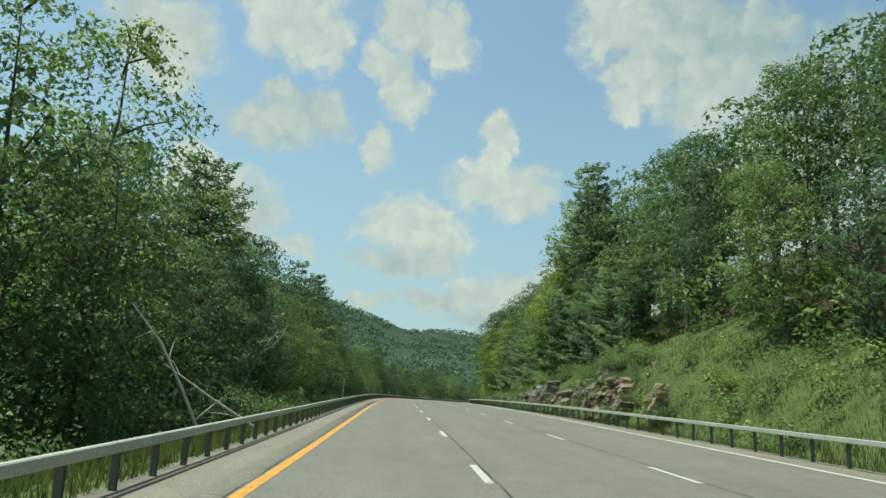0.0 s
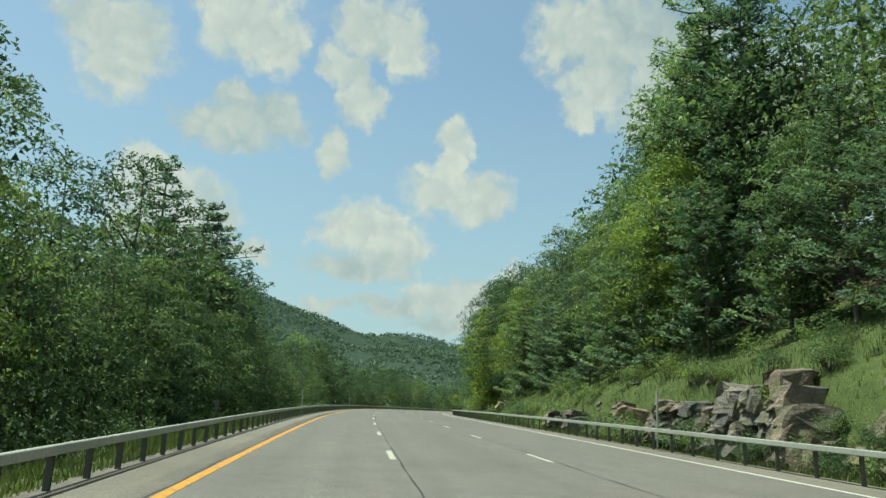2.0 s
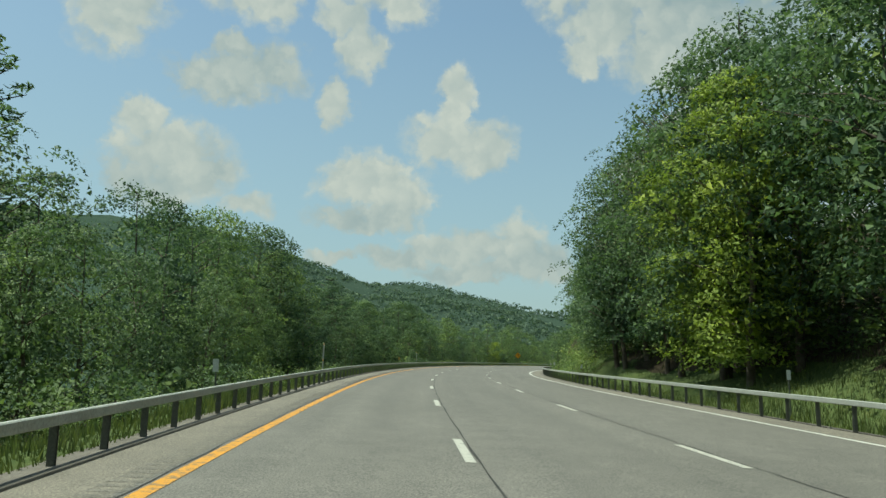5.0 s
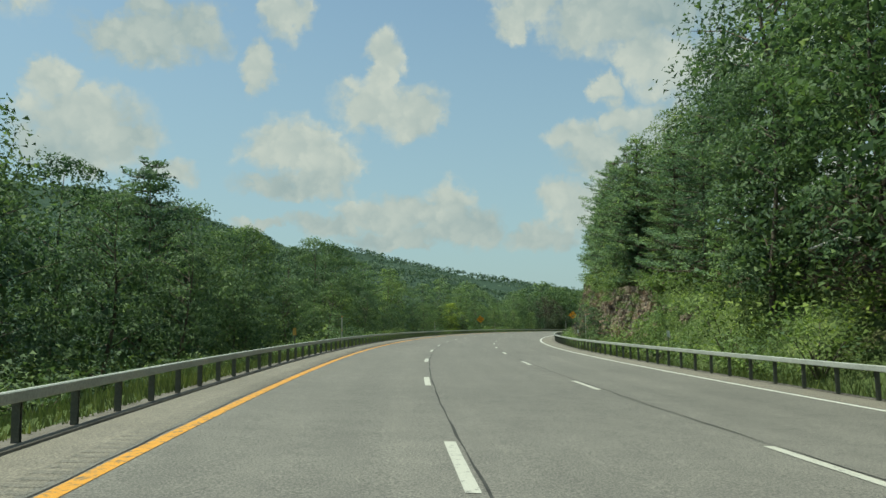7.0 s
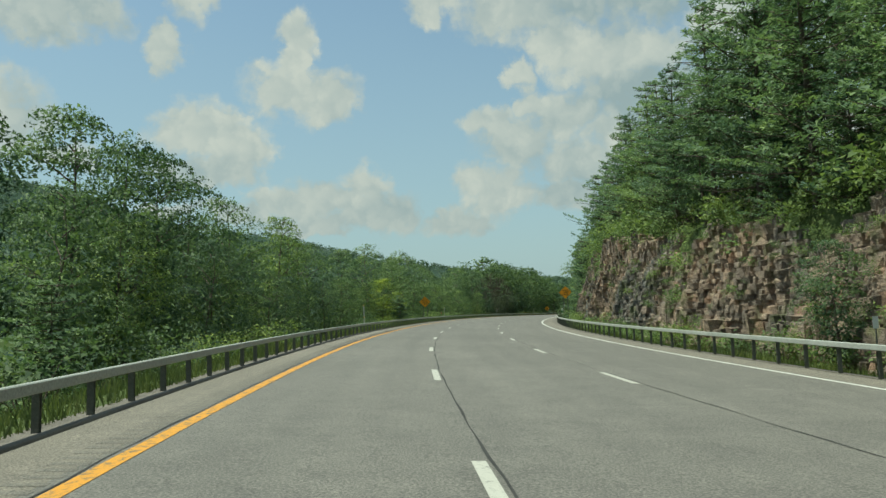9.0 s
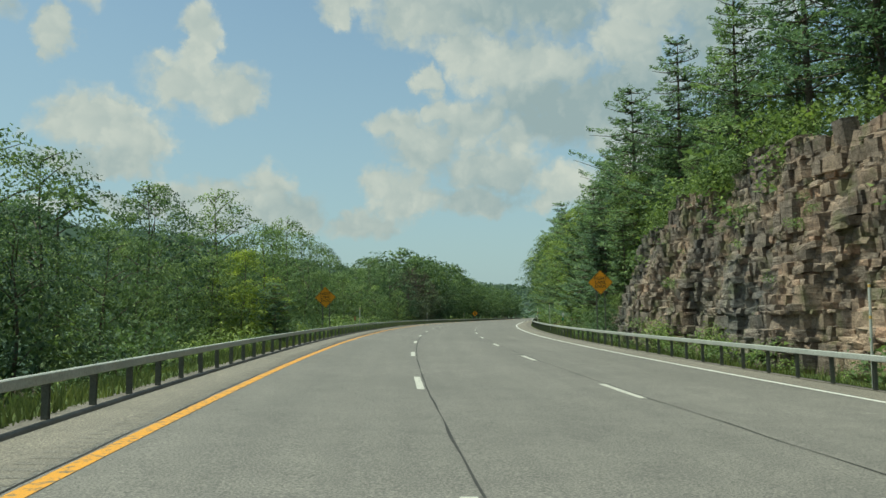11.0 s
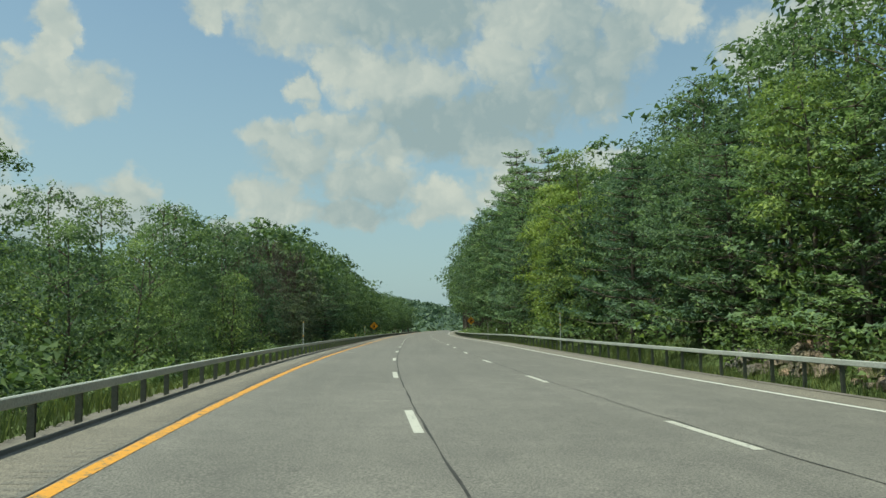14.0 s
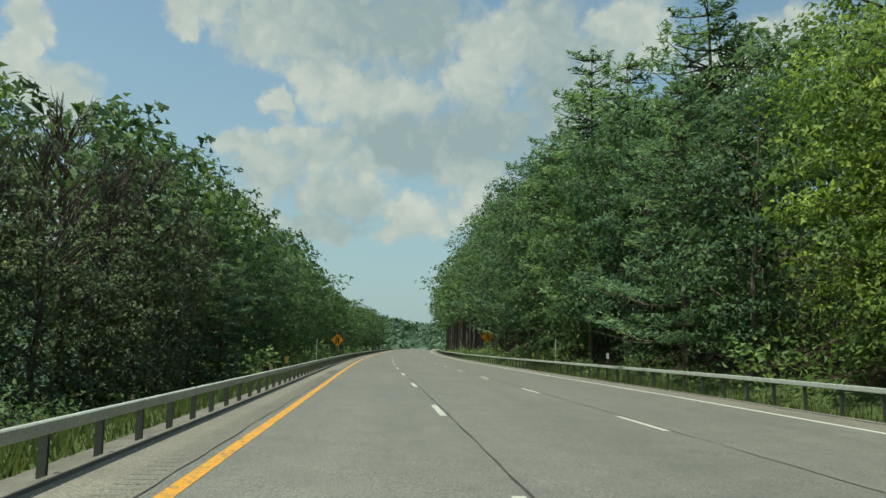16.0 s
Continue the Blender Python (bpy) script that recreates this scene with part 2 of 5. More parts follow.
def asphalt_material(name, dark, light):
    m, nt, b = material(name, 0.78, 0.0, 0.35)
    big, mid, grit = noise_node(nt, 0.12, 5), noise_node(nt, 1.3, 6, 0.7), noise_node(nt, 38.0, 3, 0.75)
    c = ramp_node(nt, big.outputs["Fac"], [(0.3, dark), (0.7, light)])
    c = mixed(nt, c, ramp_node(nt, mid.outputs["Fac"], [(0.35, (0.85, 0.85, 0.85)), (0.65, (1.1, 1.1, 1.08))]), 0.8, "MULTIPLY")
    c = mixed(nt, c, ramp_node(nt, grit.outputs["Fac"], [(0.34, (0.35, 0.35, 0.35)), (0.5, (1, 1, 1)), (0.66, (1.9, 1.88, 1.8))]), 0.85, "MULTIPLY")
    # wheel tracks and oil drawn out along the lanes
    at, mp, track = nt.nodes.new("ShaderNodeAttribute"), nt.nodes.new("ShaderNodeMapping"), nt.nodes.new("ShaderNodeTexNoise")
    at.attribute_name = "lane"
    mp.inputs["Scale"].default_value = (1.0, 0.018, 1.0)
    track.inputs["Scale"].default_value, track.inputs["Detail"].default_value = 1.1, 5.0
    nt.links.new(at.outputs["Vector"], mp.inputs["Vector"])
    nt.links.new(mp.outputs[0], track.inputs["Vector"])
    c = mixed(nt, c, ramp_node(nt, track.outputs["Fac"], [(0.33, (0.91, 0.912, 0.915)), (0.67, (1.08, 1.075, 1.07))]), 0.9, "MULTIPLY")
    nt.links.new(c, b.inputs["Base Color"])
    bump_node(nt, b, grit.outputs["Fac"], 0.5, 0.004)
    return m


def paint_material(name, paint, under, wear):
    """Road paint worn through to the asphalt in flecks."""
    m, nt, b = material(name, 0.6, 0.0, 0.3)
    n, fine = noise_node(nt, 7.0, 9, 0.8), noise_node(nt, 70.0, 2)
    mask = ramp_node(nt, n.outputs["Fac"], [(wear - 0.03, (0, 0, 0)), (wear + 0.04, (1, 1, 1))])
    c = mixed(nt, under, paint, mask)
    c = mixed(nt, c, ramp_node(nt, fine.outputs["Fac"], [(0.3, (0.75, 0.75, 0.75)), (0.7, (1.1, 1.1, 1.1))]), 0.7, "MULTIPLY")
    nt.links.new(c, b.inputs["Base Color"])
    return m


def rock_material(name, tone):
    m, nt, b = material(name, 0.85, 0.0, 0.2)
    info, geo = nt.nodes.new("ShaderNodeObjectInfo"), nt.nodes.new("ShaderNodeNewGeometry")
    add, fr = nt.nodes.new("ShaderNodeMath"), nt.nodes.new("ShaderNodeMath")
    add.operation, fr.operation = "ADD", "FRACT"
    nt.links.new(info.outputs["Random"], add.inputs[0])
    nt.links.new(geo.outputs["Random Per Island"], add.inputs[1])
    nt.links.new(add.outputs[0], fr.inputs[0])
    base = ramp_node(nt, fr.outputs[0], [(0.0, (0.185, 0.178, 0.17)), (0.35, (0.25, 0.232, 0.21)), (0.6, (0.28, 0.24, 0.205)), (0.87, (0.33, 0.30, 0.265)), (1.0, (0.35, 0.265, 0.215))])

    def at_place(scale, stretch, detail, rough):
        mp, n = nt.nodes.new("ShaderNodeMapping"), nt.nodes.new("ShaderNodeTexNoise")
        mp.inputs["Scale"].default_value = stretch
        n.inputs["Scale"].default_value, n.inputs["Detail"].default_value, n.inputs["Roughness"].default_value = scale, detail, rough
        nt.links.new(geo.outputs["Position"], mp.inputs["Vector"])
        nt.links.new(mp.outputs[0], n.inputs["Vector"])
        return n.outputs["Fac"]

    big, streak, layer, fine = at_place(0.35, (1, 1, 1), 6, 0.7), at_place(1.1, (1, 1, 0.18), 5, 0.7), at_place(2.2, (0.25, 0.25, 2.2), 5, 0.75), at_place(9.0, (1, 1, 1), 5, 0.7)
    zone = ramp_node(nt, at_place(0.075, (1, 1, 0.6), 3, 0.5), [(0.44, (0.68, 0.75, 0.8)), (0.56, (0.99, 0.91, 0.84))])
    base = mixed(nt, mixed(nt, base, zone, 1.0, "MULTIPLY"), tone, 1.0, "MULTIPLY")
    # open cracks
    warp, vm, vor = nt.nodes.new("ShaderNodeTexNoise"), nt.nodes.new("ShaderNodeMapping"), nt.nodes.new("ShaderNodeTexVoronoi")
    warp.inputs["Scale"].default_value = 1.2
    nt.links.new(geo.outputs["Position"], warp.inputs["Vector"])
    bend = nt.nodes.new("ShaderNodeVectorMath")
    bend.operation = "MULTIPLY_ADD"
    bend.inputs[1].default_value = (0.5, 0.5, 0.35)
    nt.links.new(warp.outputs["Color"], bend.inputs[0])
    nt.links.new(geo.outputs["Position"], bend.inputs[2])
    nt.links.new(bend.outputs[0], vm.inputs["Vector"])
    vm.inputs["Scale"].default_value = (1.5, 1.5, 2.6)
    vor.feature = "DISTANCE_TO_EDGE"
    vor.inputs["Scale"].default_value = 1.0
    nt.links.new(vm.outputs[0], vor.inputs["Vector"])
    crack = ramp_node(nt, vor.outputs["Distance"], [(0.0, (0.25, 0.25, 0.25)), (0.06, (1, 1, 1))])
    base = mixed(nt, base, crack, 0.35, "MULTIPLY")
    c = mixed(nt, base, ramp_node(nt, big, [(0.32, (0.55, 0.56, 0.58)), (0.68, (1.3, 1.2, 1.1))]), 0.9, "MULTIPLY")
    c = mixed(nt, c, ramp_node(nt, streak, [(0.34, (0.45, 0.45, 0.46)), (0.48, (1.05, 1.05, 1.05))]), 0.6, "MULTIPLY")
    c = mixed(nt, c, ramp_node(nt, layer, [(0.38, (0.6, 0.59, 0.57)), (0.6, (1.15, 1.13, 1.1))]), 0.4, "MULTIPLY")
    c = mixed(nt, c, ramp_node(nt, fine, [(0.35, (0.6, 0.6, 0.6)), (0.65, (1.25, 1.25, 1.25))]), 0.8, "MULTIPLY")
    moss = ramp_node(nt, at_place(0.8, (1, 1, 1), 4, 0.6), [(0.53, (0, 0, 0)), (0.64, (1, 1, 1))])
    c = mixed(nt, c, mixed(nt, c, (0.11, 0.125, 0.05), 0.6), moss)
    nt.links.new(c, b.inputs["Base Color"])
    h = nt.nodes.new("ShaderNodeMath")
    h.operation, h.inputs[1].default_value = "MULTIPLY_ADD", 2.0
    nt.links.new(layer, h.inputs[0])
    nt.links.new(fine, h.inputs[2])
    bump_node(nt, b, h.outputs[0], 0.9, 0.08)
    return m


def ground_material(name):
    """Soil, litter and turf in patches."""
    m, nt, b = material(name, 0.95, 0.0, 0.1)
    n1, n2, n3 = noise_node(nt, 0.15, 6), noise_node(nt, 1.7, 6, 0.7), noise_node(nt, 14.0, 4)
    turf = ramp_node(nt, n2.outputs["Fac"], [(0.3, (0.052, 0.078, 0.028)), (0.55, (0.088, 0.118, 0.042)), (0.75, (0.145, 0.155, 0.062))])
    soil = ramp_node(nt, n2.outputs["Fac"], [(0.3, (0.06, 0.045, 0.03)), (0.7, (0.14, 0.11, 0.07))])
    c = mixed(nt, turf, soil, ramp_node(nt, n1.outputs["Fac"], [(0.63, (0, 0, 0)), (0.74, (1, 1, 1))]))
    c = mixed(nt, c, ramp_node(nt, n3.outputs["Fac"], [(0.3, (0.55, 0.55, 0.55)), (0.7, (1.35, 1.35, 1.3))]), 0.8, "MULTIPLY")
    nt.links.new(c, b.inputs["Base Color"])
    bump_node(nt, b, n3.outputs["Fac"], 0.8, 0.08)
    return m


M_ROAD = asphalt_material("asphalt", (0.122, 0.118, 0.107), (0.152, 0.146, 0.132))
M_SHOULDER = asphalt_material("shoulder_asphalt", (0.146, 0.134, 0.112), (0.188, 0.172, 0.143))
M_SEAL = speckled("joint_sealant", (0.028, 0.028, 0.028), (0.055, 0.055, 0.052), 3.0, bump=0)
M_KERB = speckled("old_tar_kerb", (0.12, 0.11, 0.092), (0.19, 0.175, 0.145), 1.5)
M_GRAVEL = speckled("gravel", (0.11, 0.10, 0.085), (0.19, 0.175, 0.15), 1.2, fine=22.0, bump=0.8, dist=0.03)
M_YELLOW = paint_material("yellow_paint", (0.60, 0.285, 0.033), (0.17, 0.14, 0.085), 0.445)
M_WHITE = paint_material("white_paint", (0.46, 0.455, 0.40), (0.19, 0.19, 0.175), 0.415)
M_WHITELINE = paint_material("white_line_paint", (0.66, 0.66, 0.61), (0.24, 0.24, 0.22), 0.37)
M_STEEL = speckled("galvanised_steel", (0.31, 0.33, 0.295), (0.42, 0.435, 0.395), 0.9, rough=0.6, fine=25.0, bump=0.05, metal=0.1, spec=0.35)
M_POST = speckled("weathered_steel_post", (0.085, 0.095, 0.08), (0.165, 0.17, 0.145), 2.5, rough=0.65, fine=30.0, bump=0.1, metal=0.2)
M_SIGN = speckled("orange_yellow_sheeting", (0.78, 0.31, 0.015), (0.82, 0.36, 0.02), 2.0, rough=0.45, fine=90.0, bump=0)
M_BLACK = speckled("black_sign_film", (0.012, 0.012, 0.012), (0.02, 0.02, 0.02), 3.0, rough=0.5, bump=0)
M_RUSTPLATE = speckled("faded_rust_orange_plate", (0.30, 0.15, 0.06), (0.46, 0.24, 0.10), 5.0, rough=0.6, bump=0)
M_WHITEPLATE = speckled("white_plate", (0.6, 0.62, 0.6), (0.75, 0.76, 0.73), 3.0, rough=0.5, bump=0)
M_GREENPLATE = speckled("green_plate", (0.02, 0.14, 0.08), (0.03, 0.18, 0.10), 3.0, rough=0.5, bump=0)
M_AMBER = speckled("amber_reflector", (0.52, 0.32, 0.08), (0.62, 0.38, 0.10), 8.0, rough=0.3, bump=0)
M_BARK = speckled("bark", (0.07, 0.055, 0.042), (0.17, 0.14, 0.11), 2.0, fine=16.0, bump=0.8, dist=0.04)
M_PALEBARK = speckled("bleached_wood", (0.34, 0.31, 0.27), (0.58, 0.55, 0.49), 2.5, fine=20.0, bump=0.5, dist=0.02)
M_ROCK = rock_material("grey_brown_sandstone", (1.13, 1.11, 1.09))
M_REDROCK = rock_material("reddish_sandstone", (1.12, 1.10, 1.06))
M_GROUND = ground_material("turf_and_soil")
M_LITTER = speckled("leaf_litter", (0.035, 0.028, 0.018), (0.085, 0.066, 0.042), 0.9, fine=11.0, bump=0.8, dist=0.08, spec=0.1)
# the far floor's colour also carries some of the blue of distance haze
M_HAZEDFLOOR = speckled("hazed_far_floor", (0.04, 0.064, 0.048), (0.055, 0.082, 0.06), 0.02, fine=0.35, bump=0.5, dist=2.0, spec=0.0)
LEAF = leaf_material("broad_leaves", [(0.0, (0.070, 0.118, 0.074)), (0.3, (0.098, 0.152, 0.084)), (0.6, (0.135, 0.200, 0.093)), (0.8, (0.165, 0.236, 0.095)), (0.92, (0.205, 0.275, 0.092)), (1.0, (0.115, 0.180, 0.090))])
NEEDLE = leaf_material("pine_needles", [(0.0, (0.095, 0.152, 0.100)), (0.5, (0.135, 0.202, 0.122)), (1.0, (0.185, 0.262, 0.130))], 0.12, 0.36)
BUSHLEAF = leaf_material("bush_leaves", [(0.0, (0.080, 0.128, 0.066)), (0.6, (0.118, 0.172, 0.076)), (1.0, (0.185, 0.245, 0.075))])
GRASS = leaf_material("grass_blades", [(0.0, (0.080, 0.122, 0.046)), (0.6, (0.112, 0.148, 0.056)), (1.0, (0.165, 0.172, 0.075))], 0.12, 0.35)
# paler and bluer leaves: haze over the far hills is put into their colour
M_HAZEDWOOD = leaf_material("hazed_far_foliage", [(0.0, (0.086, 0.130, 0.097)), (1.0, (0.103, 0.152, 0.108))], 0.1, 0.25)


# ---------------------------------------------------------------- mesh helpers
def mesh_of(name, verts, faces, mat, smooth=False):
    me = bpy.data.meshes.new(name)
    me.from_pydata([tuple(v) for v in verts], [], [tuple(f) for f in faces])
    me.materials.append(mat)
    if smooth:
        me.polygons.foreach_set("use_smooth", [True] * len(me.polygons))
    me.update()
    return me


def part(name, me, parent, label=""):
    ob = new(name, me)
    ob.parent = parent
    if label:
        ob["label"] = label
    return ob


def quads_mesh(name, quads, mat):
    """quads: array n x k x 3, each face an island of its own."""
    q = np.asarray(quads, float)
    n, k = q.shape[:2]
    me = bpy.data.meshes.new(name)
    me.vertices.add(k * n)
    me.vertices.foreach_set("co", q.reshape(-1))
    me.loops.add(k * n)
    me.loops.foreach_set("vertex_index", np.arange(k * n, dtype=np.int32))
    me.polygons.add(n)
    me.polygons.foreach_set("loop_start", np.arange(0, k * n, k, dtype=np.int32))
    me.materials.append(mat)
    me.update(calc_edges=True)
    me.validate()
    return me


def leaf_mesh(name, leaves, mat):
    """leaves: array n x 4 x 3, three corners and the way that the leaf's bough faces, which shades it."""
    q = np.asarray(leaves, float)
    me = quads_mesh(name, q[:, :3], mat)
    way = me.attributes.new("custom_normal", "FLOAT_VECTOR", "POINT")
    way.data.foreach_set("vector", np.repeat(q[:, 3], 3, axis=0).reshape(-1))
    return me


def set_leaves(leaves, turn, scale, place):
    """Leaves turned about the upright, scaled and set down."""
    rot = np.array([[math.cos(turn), math.sin(turn), 0], [-math.sin(turn), math.cos(turn), 0], [0, 0, 1]])
    q = leaves @ rot
    q[:, :3] = q[:, :3] * scale + place
    return q


# ---------------------------------------------------------------- the road's line
KS = np.arange(-40, 761, 40.0)
KAPPA = np.array([-1.627, -0.875, 0.075, 0.277, 0.953, 1.091, 2.37, 2.222, 2.438, 1.789, 1.896, 1.786, -0.364, 0.435, 0.441, 0.259, 0.236, 0.282, 0.325, 0.354, 0.378])
ES = np.arange(-50, 651, 100.0)
BANK = np.array([0.871, 0.787, 2.126, 3.783, 3.304, 0.952, 1.363, 1.352])
GRADE = np.array([1.727, 1.545, 0.237, -0.46, -0.751, -1.361, -1.3, -1.0])
SS = np.arange(-300, 1400, 2.0)
_th = np.cumsum(np.interp(SS, KS, KAPPA) * 1e-3) * 2
_th -= np.interp(0, SS, _th)
_x, _y = np.cumsum(np.sin(_th)) * 2, np.cumsum(np.cos(_th)) * 2
_x -= np.interp(0, SS, _x)
_y -= np.interp(0, SS, _y)
_z = np.cumsum(np.interp(SS, ES, GRADE) * 0.01) * 2
_z -= np.interp(0, SS, _z)


def heading(s):
    return np.interp(s, SS, _th)


def flat_xy(s, lat):
    th = heading(s)
    return np.interp(s, SS, _x) + lat * np.cos(th), np.interp(s, SS, _y) - lat * np.sin(th)


def road_z(s, lat):
    return np.interp(s, SS, _z) - np.interp(s, ES, BANK) * 0.01 * np.clip(lat, -2.5, 16.5)


def smooth(a, b, v):
    u = np.clip((v - a) / (b - a), 0, 1)
    return u * u * (3 - 2 * u)


LANE1, LANE2, WHITE_LAT = 3.777, 8.225, 13.317
EDGE_L, EDGE_R = -1.38, 14.75
FOOT_S = np.array([-100, 0, 30, 45, 55, 64, 75, 100, 130, 155, 170, 200, 225, 250, 270, 300, 320, 335, 348, 365, 380, 400, 440, 480, 520, 600])
FOOT_Z = np.array([2.5, 2.5, 2.8, 3.4, 3.9, 3.9, 3.2, 3.4, 3.2, 2.4, 0.9, 0.9, 3.0, 5.0, 6.0, 7.5, 9.2, 8.6, 5.5, 2.4, 2.0, 1.5, 1.0, 1.0, 1.5, 2.0])
SLOPE_S = np.array([-100, 150, 200, 260, 330, 400, 460, 520, 600])
SLOPE_M = np.array([0.55, 0.55, 0.60, 0.45, 0.42, 0.33, 0.33, 0.5, 0.6])
ROCK_S = np.array([243, 250, 345, 354])
ROCK_W = np.array([0.0, 1.0, 1.0, 0.0])


def bumps(s, lat):
    return 0.5 * np.sin(s * 0.21 + lat * 0.13) + 0.35 * np.sin(s * 0.47 - lat * 0.39 + 1.3) + 0.25 * np.sin(s * 0.93 + lat * 0.81 + 0.4)


def ground_z(s, lat):
    s, lat = np.asarray(s, float), np.asarray(lat, float)
    z = road_z(s, lat) - 0.06 * smooth(EDGE_R - 0.1, EDGE_R + 0.4, lat) - 0.05 * smooth(EDGE_L + 0.1, EDGE_L - 0.3, lat)
    d = np.maximum(-2.3 - lat, 0)
    left = -3.6 * smooth(0, 9, d) - 0.8 * smooth(10, 30, d) + 0.35 * bumps(s, lat) * smooth(2, 8, d)
    r = np.interp(s, ROCK_S, ROCK_W)
    e = np.maximum(lat - 15.6, 0)
    foot = np.interp(s, FOOT_S, FOOT_Z)
    steep = np.interp(s, [40, 46, 62, 68, 76, 79, 100, 106], [0, 1, 1, 0.4, 0.4, 0.8, 0.7, 0])
    lo, hi = 2.0 + 2.3 * r + 0.4 * steep, 6.5 - 0.6 * r - 2.4 * steep
    right = -0.25 * smooth(0, 1.5, e) + (foot + 0.25) * smooth(0, 1, (e - lo) / (hi - lo))
    right = right + np.interp(s, SLOPE_S, SLOPE_M) * (np.clip(e - hi, 0, 45) + 0.25 * np.clip(e - hi - 45, 0, 200)) + 0.3 * bumps(s, lat) * smooth(2.5, 8, e)
    return z + np.where(lat < 0, left, right)


def left_shift(s):
    """The left edge of the road draws in a little past the last bend."""
    return np.interp(s, [395, 430], [0.0, 0.12])


def spot(s, lat, up=0.0):
    x, y = flat_xy(s, lat)
    return float(x), float(y), float(ground_z(s, lat)) + up


def strip(name, s0, s1, step, lats, lift, mat, zfun=road_z):
    """A ribbon that follows the road between two lateral lines."""
    s = np.arange(s0, s1 + 0.01, step)
    at = [np.full_like(s, l) + (left_shift(s) if l < 0.5 else 0) for l in lats]
    cols = [np.stack([*flat_xy(s, l), zfun(s, l) + lift], -1) for l in at]
    v = np.stack(cols, 1).reshape(-1, 3)
    m = len(lats)
    f = [(i * m + j, i * m + j + 1, (i + 1) * m + j + 1, (i + 1) * m + j) for i in range(len(s) - 1) for j in range(m - 1)]
    me = mesh_of(name, v, f, mat)
    lane = me.attributes.new("lane", "FLOAT_VECTOR", "POINT")
    lane.data.foreach_set("vector", np.stack([np.stack(at, 1), np.repeat(s[:, None], m, 1), np.zeros((len(s), m))], -1).reshape(-1))
    return me


# ---------------------------------------------------------------- ground, one sheet to the horizon
RIDGE_AZ = np.array([-180, -100, -60, -25, -13, -8, -4, -1, 5, 9, 14, 20, 30, 33, 36, 50, 80, 180])
RIDGE_EL = np.array([5, 6, 9, 9.3, 8.9, 7.7, 6.5, 5.2, 5.0, 4.2, 3.0, 2.2, 1.5, 0.7, 1.0, 3.0, 5.0, 5])


def far_z(x, y):
    dx, dy = x - 5.0, y - 100.0
    r, az = np.hypot(dx, dy), np.degrees(np.arctan2(dx, dy))
    h = np.tan(np.radians(np.interp(az, RIDGE_AZ, RIDGE_EL))) * 3000
    u = np.clip((r - 560) / 2440, 0, 1)
    roll = 18 * np.sin(x * 0.006 + 1) * np.sin(y * 0.005) + 9 * np.sin(x * 0.017 + y * 0.011)
    return -14 + (h + 14) * (0.35 * u + 0.65 * u * u * (3 - 2 * u)) + roll * smooth(0.05, 0.3, u) * (1 - smooth(0.8, 1.0, u)) * np.clip(h / 150, 0.1, 1) - 60 * smooth(3000, 4600, r)


def make_ground():
    s = np.concatenate([np.arange(-260, -20, 10.0), np.arange(-20, 560, 2.5), np.arange(560, 1300, 10.0)])
    lat = np.concatenate([-np.geomspace(160, 9, 14), np.arange(-8, -2, 0.75), [-2.0, EDGE_L - 0.15, EDGE_L + 0.05, 4, 9, EDGE_R - 0.1, EDGE_R + 0.15, 15.6],
                          np.arange(16.2, 24, 0.6), np.geomspace(24.5, 170, 16)])
    S, Lt = np.meshgrid(s, lat, indexing="ij")
    X, Y = flat_xy(S, Lt)
    Z = ground_z(S, Lt)
    inside = (Lt > EDGE_L) & (Lt < EDGE_R)
    Z = np.where(inside, Z - 0.12, Z)
    Z = np.where((np.abs(Lt) > 120), Z - 8, Z)
    v = np.stack([X, Y, Z], -1).reshape(-1, 3)
    m = len(lat)
    f = [(i * m + j, i * m + j + 1, (i + 1) * m + j + 1, (i + 1) * m + j) for i in range(len(s) - 1) for j in range(m - 1)]
    # and outwards to the horizon
    rr, aa = np.geomspace(4, 4700, 56), np.radians(np.arange(0, 360, 3.0))
    R, A = np.meshgrid(rr, aa, indexing="ij")
    X2, Y2 = 20 + R * np.sin(A), 260 + R * np.cos(A)
    Z2 = np.where(R < 640, -16.0, far_z(X2, Y2))
    base, n = len(v), len(aa)
    v = np.concatenate([v, np.stack([X2, Y2, Z2], -1).reshape(-1, 3)])
    f += [(base + i * n + j, base + (i + 1) * n + j, base + (i + 1) * n + (j + 1) % n, base + i * n + (j + 1) % n) for i in range(len(rr) - 1) for j in range(n)]
    me = mesh_of("ground", v, f, M_GROUND, smooth=True)
    me.materials.append(M_HAZEDFLOOR)
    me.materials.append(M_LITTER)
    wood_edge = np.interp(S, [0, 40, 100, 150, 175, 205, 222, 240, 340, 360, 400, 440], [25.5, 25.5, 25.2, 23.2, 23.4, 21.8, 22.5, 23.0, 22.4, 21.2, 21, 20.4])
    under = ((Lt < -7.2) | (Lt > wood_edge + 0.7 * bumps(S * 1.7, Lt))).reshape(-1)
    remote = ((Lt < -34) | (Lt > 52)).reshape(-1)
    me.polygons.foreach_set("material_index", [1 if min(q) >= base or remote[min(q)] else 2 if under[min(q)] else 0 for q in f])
    ob = new("ground", me)
    tagged(ob, "grassy verge, ditch and wooded hillside soil", "ground", kind="structure")


make_ground()

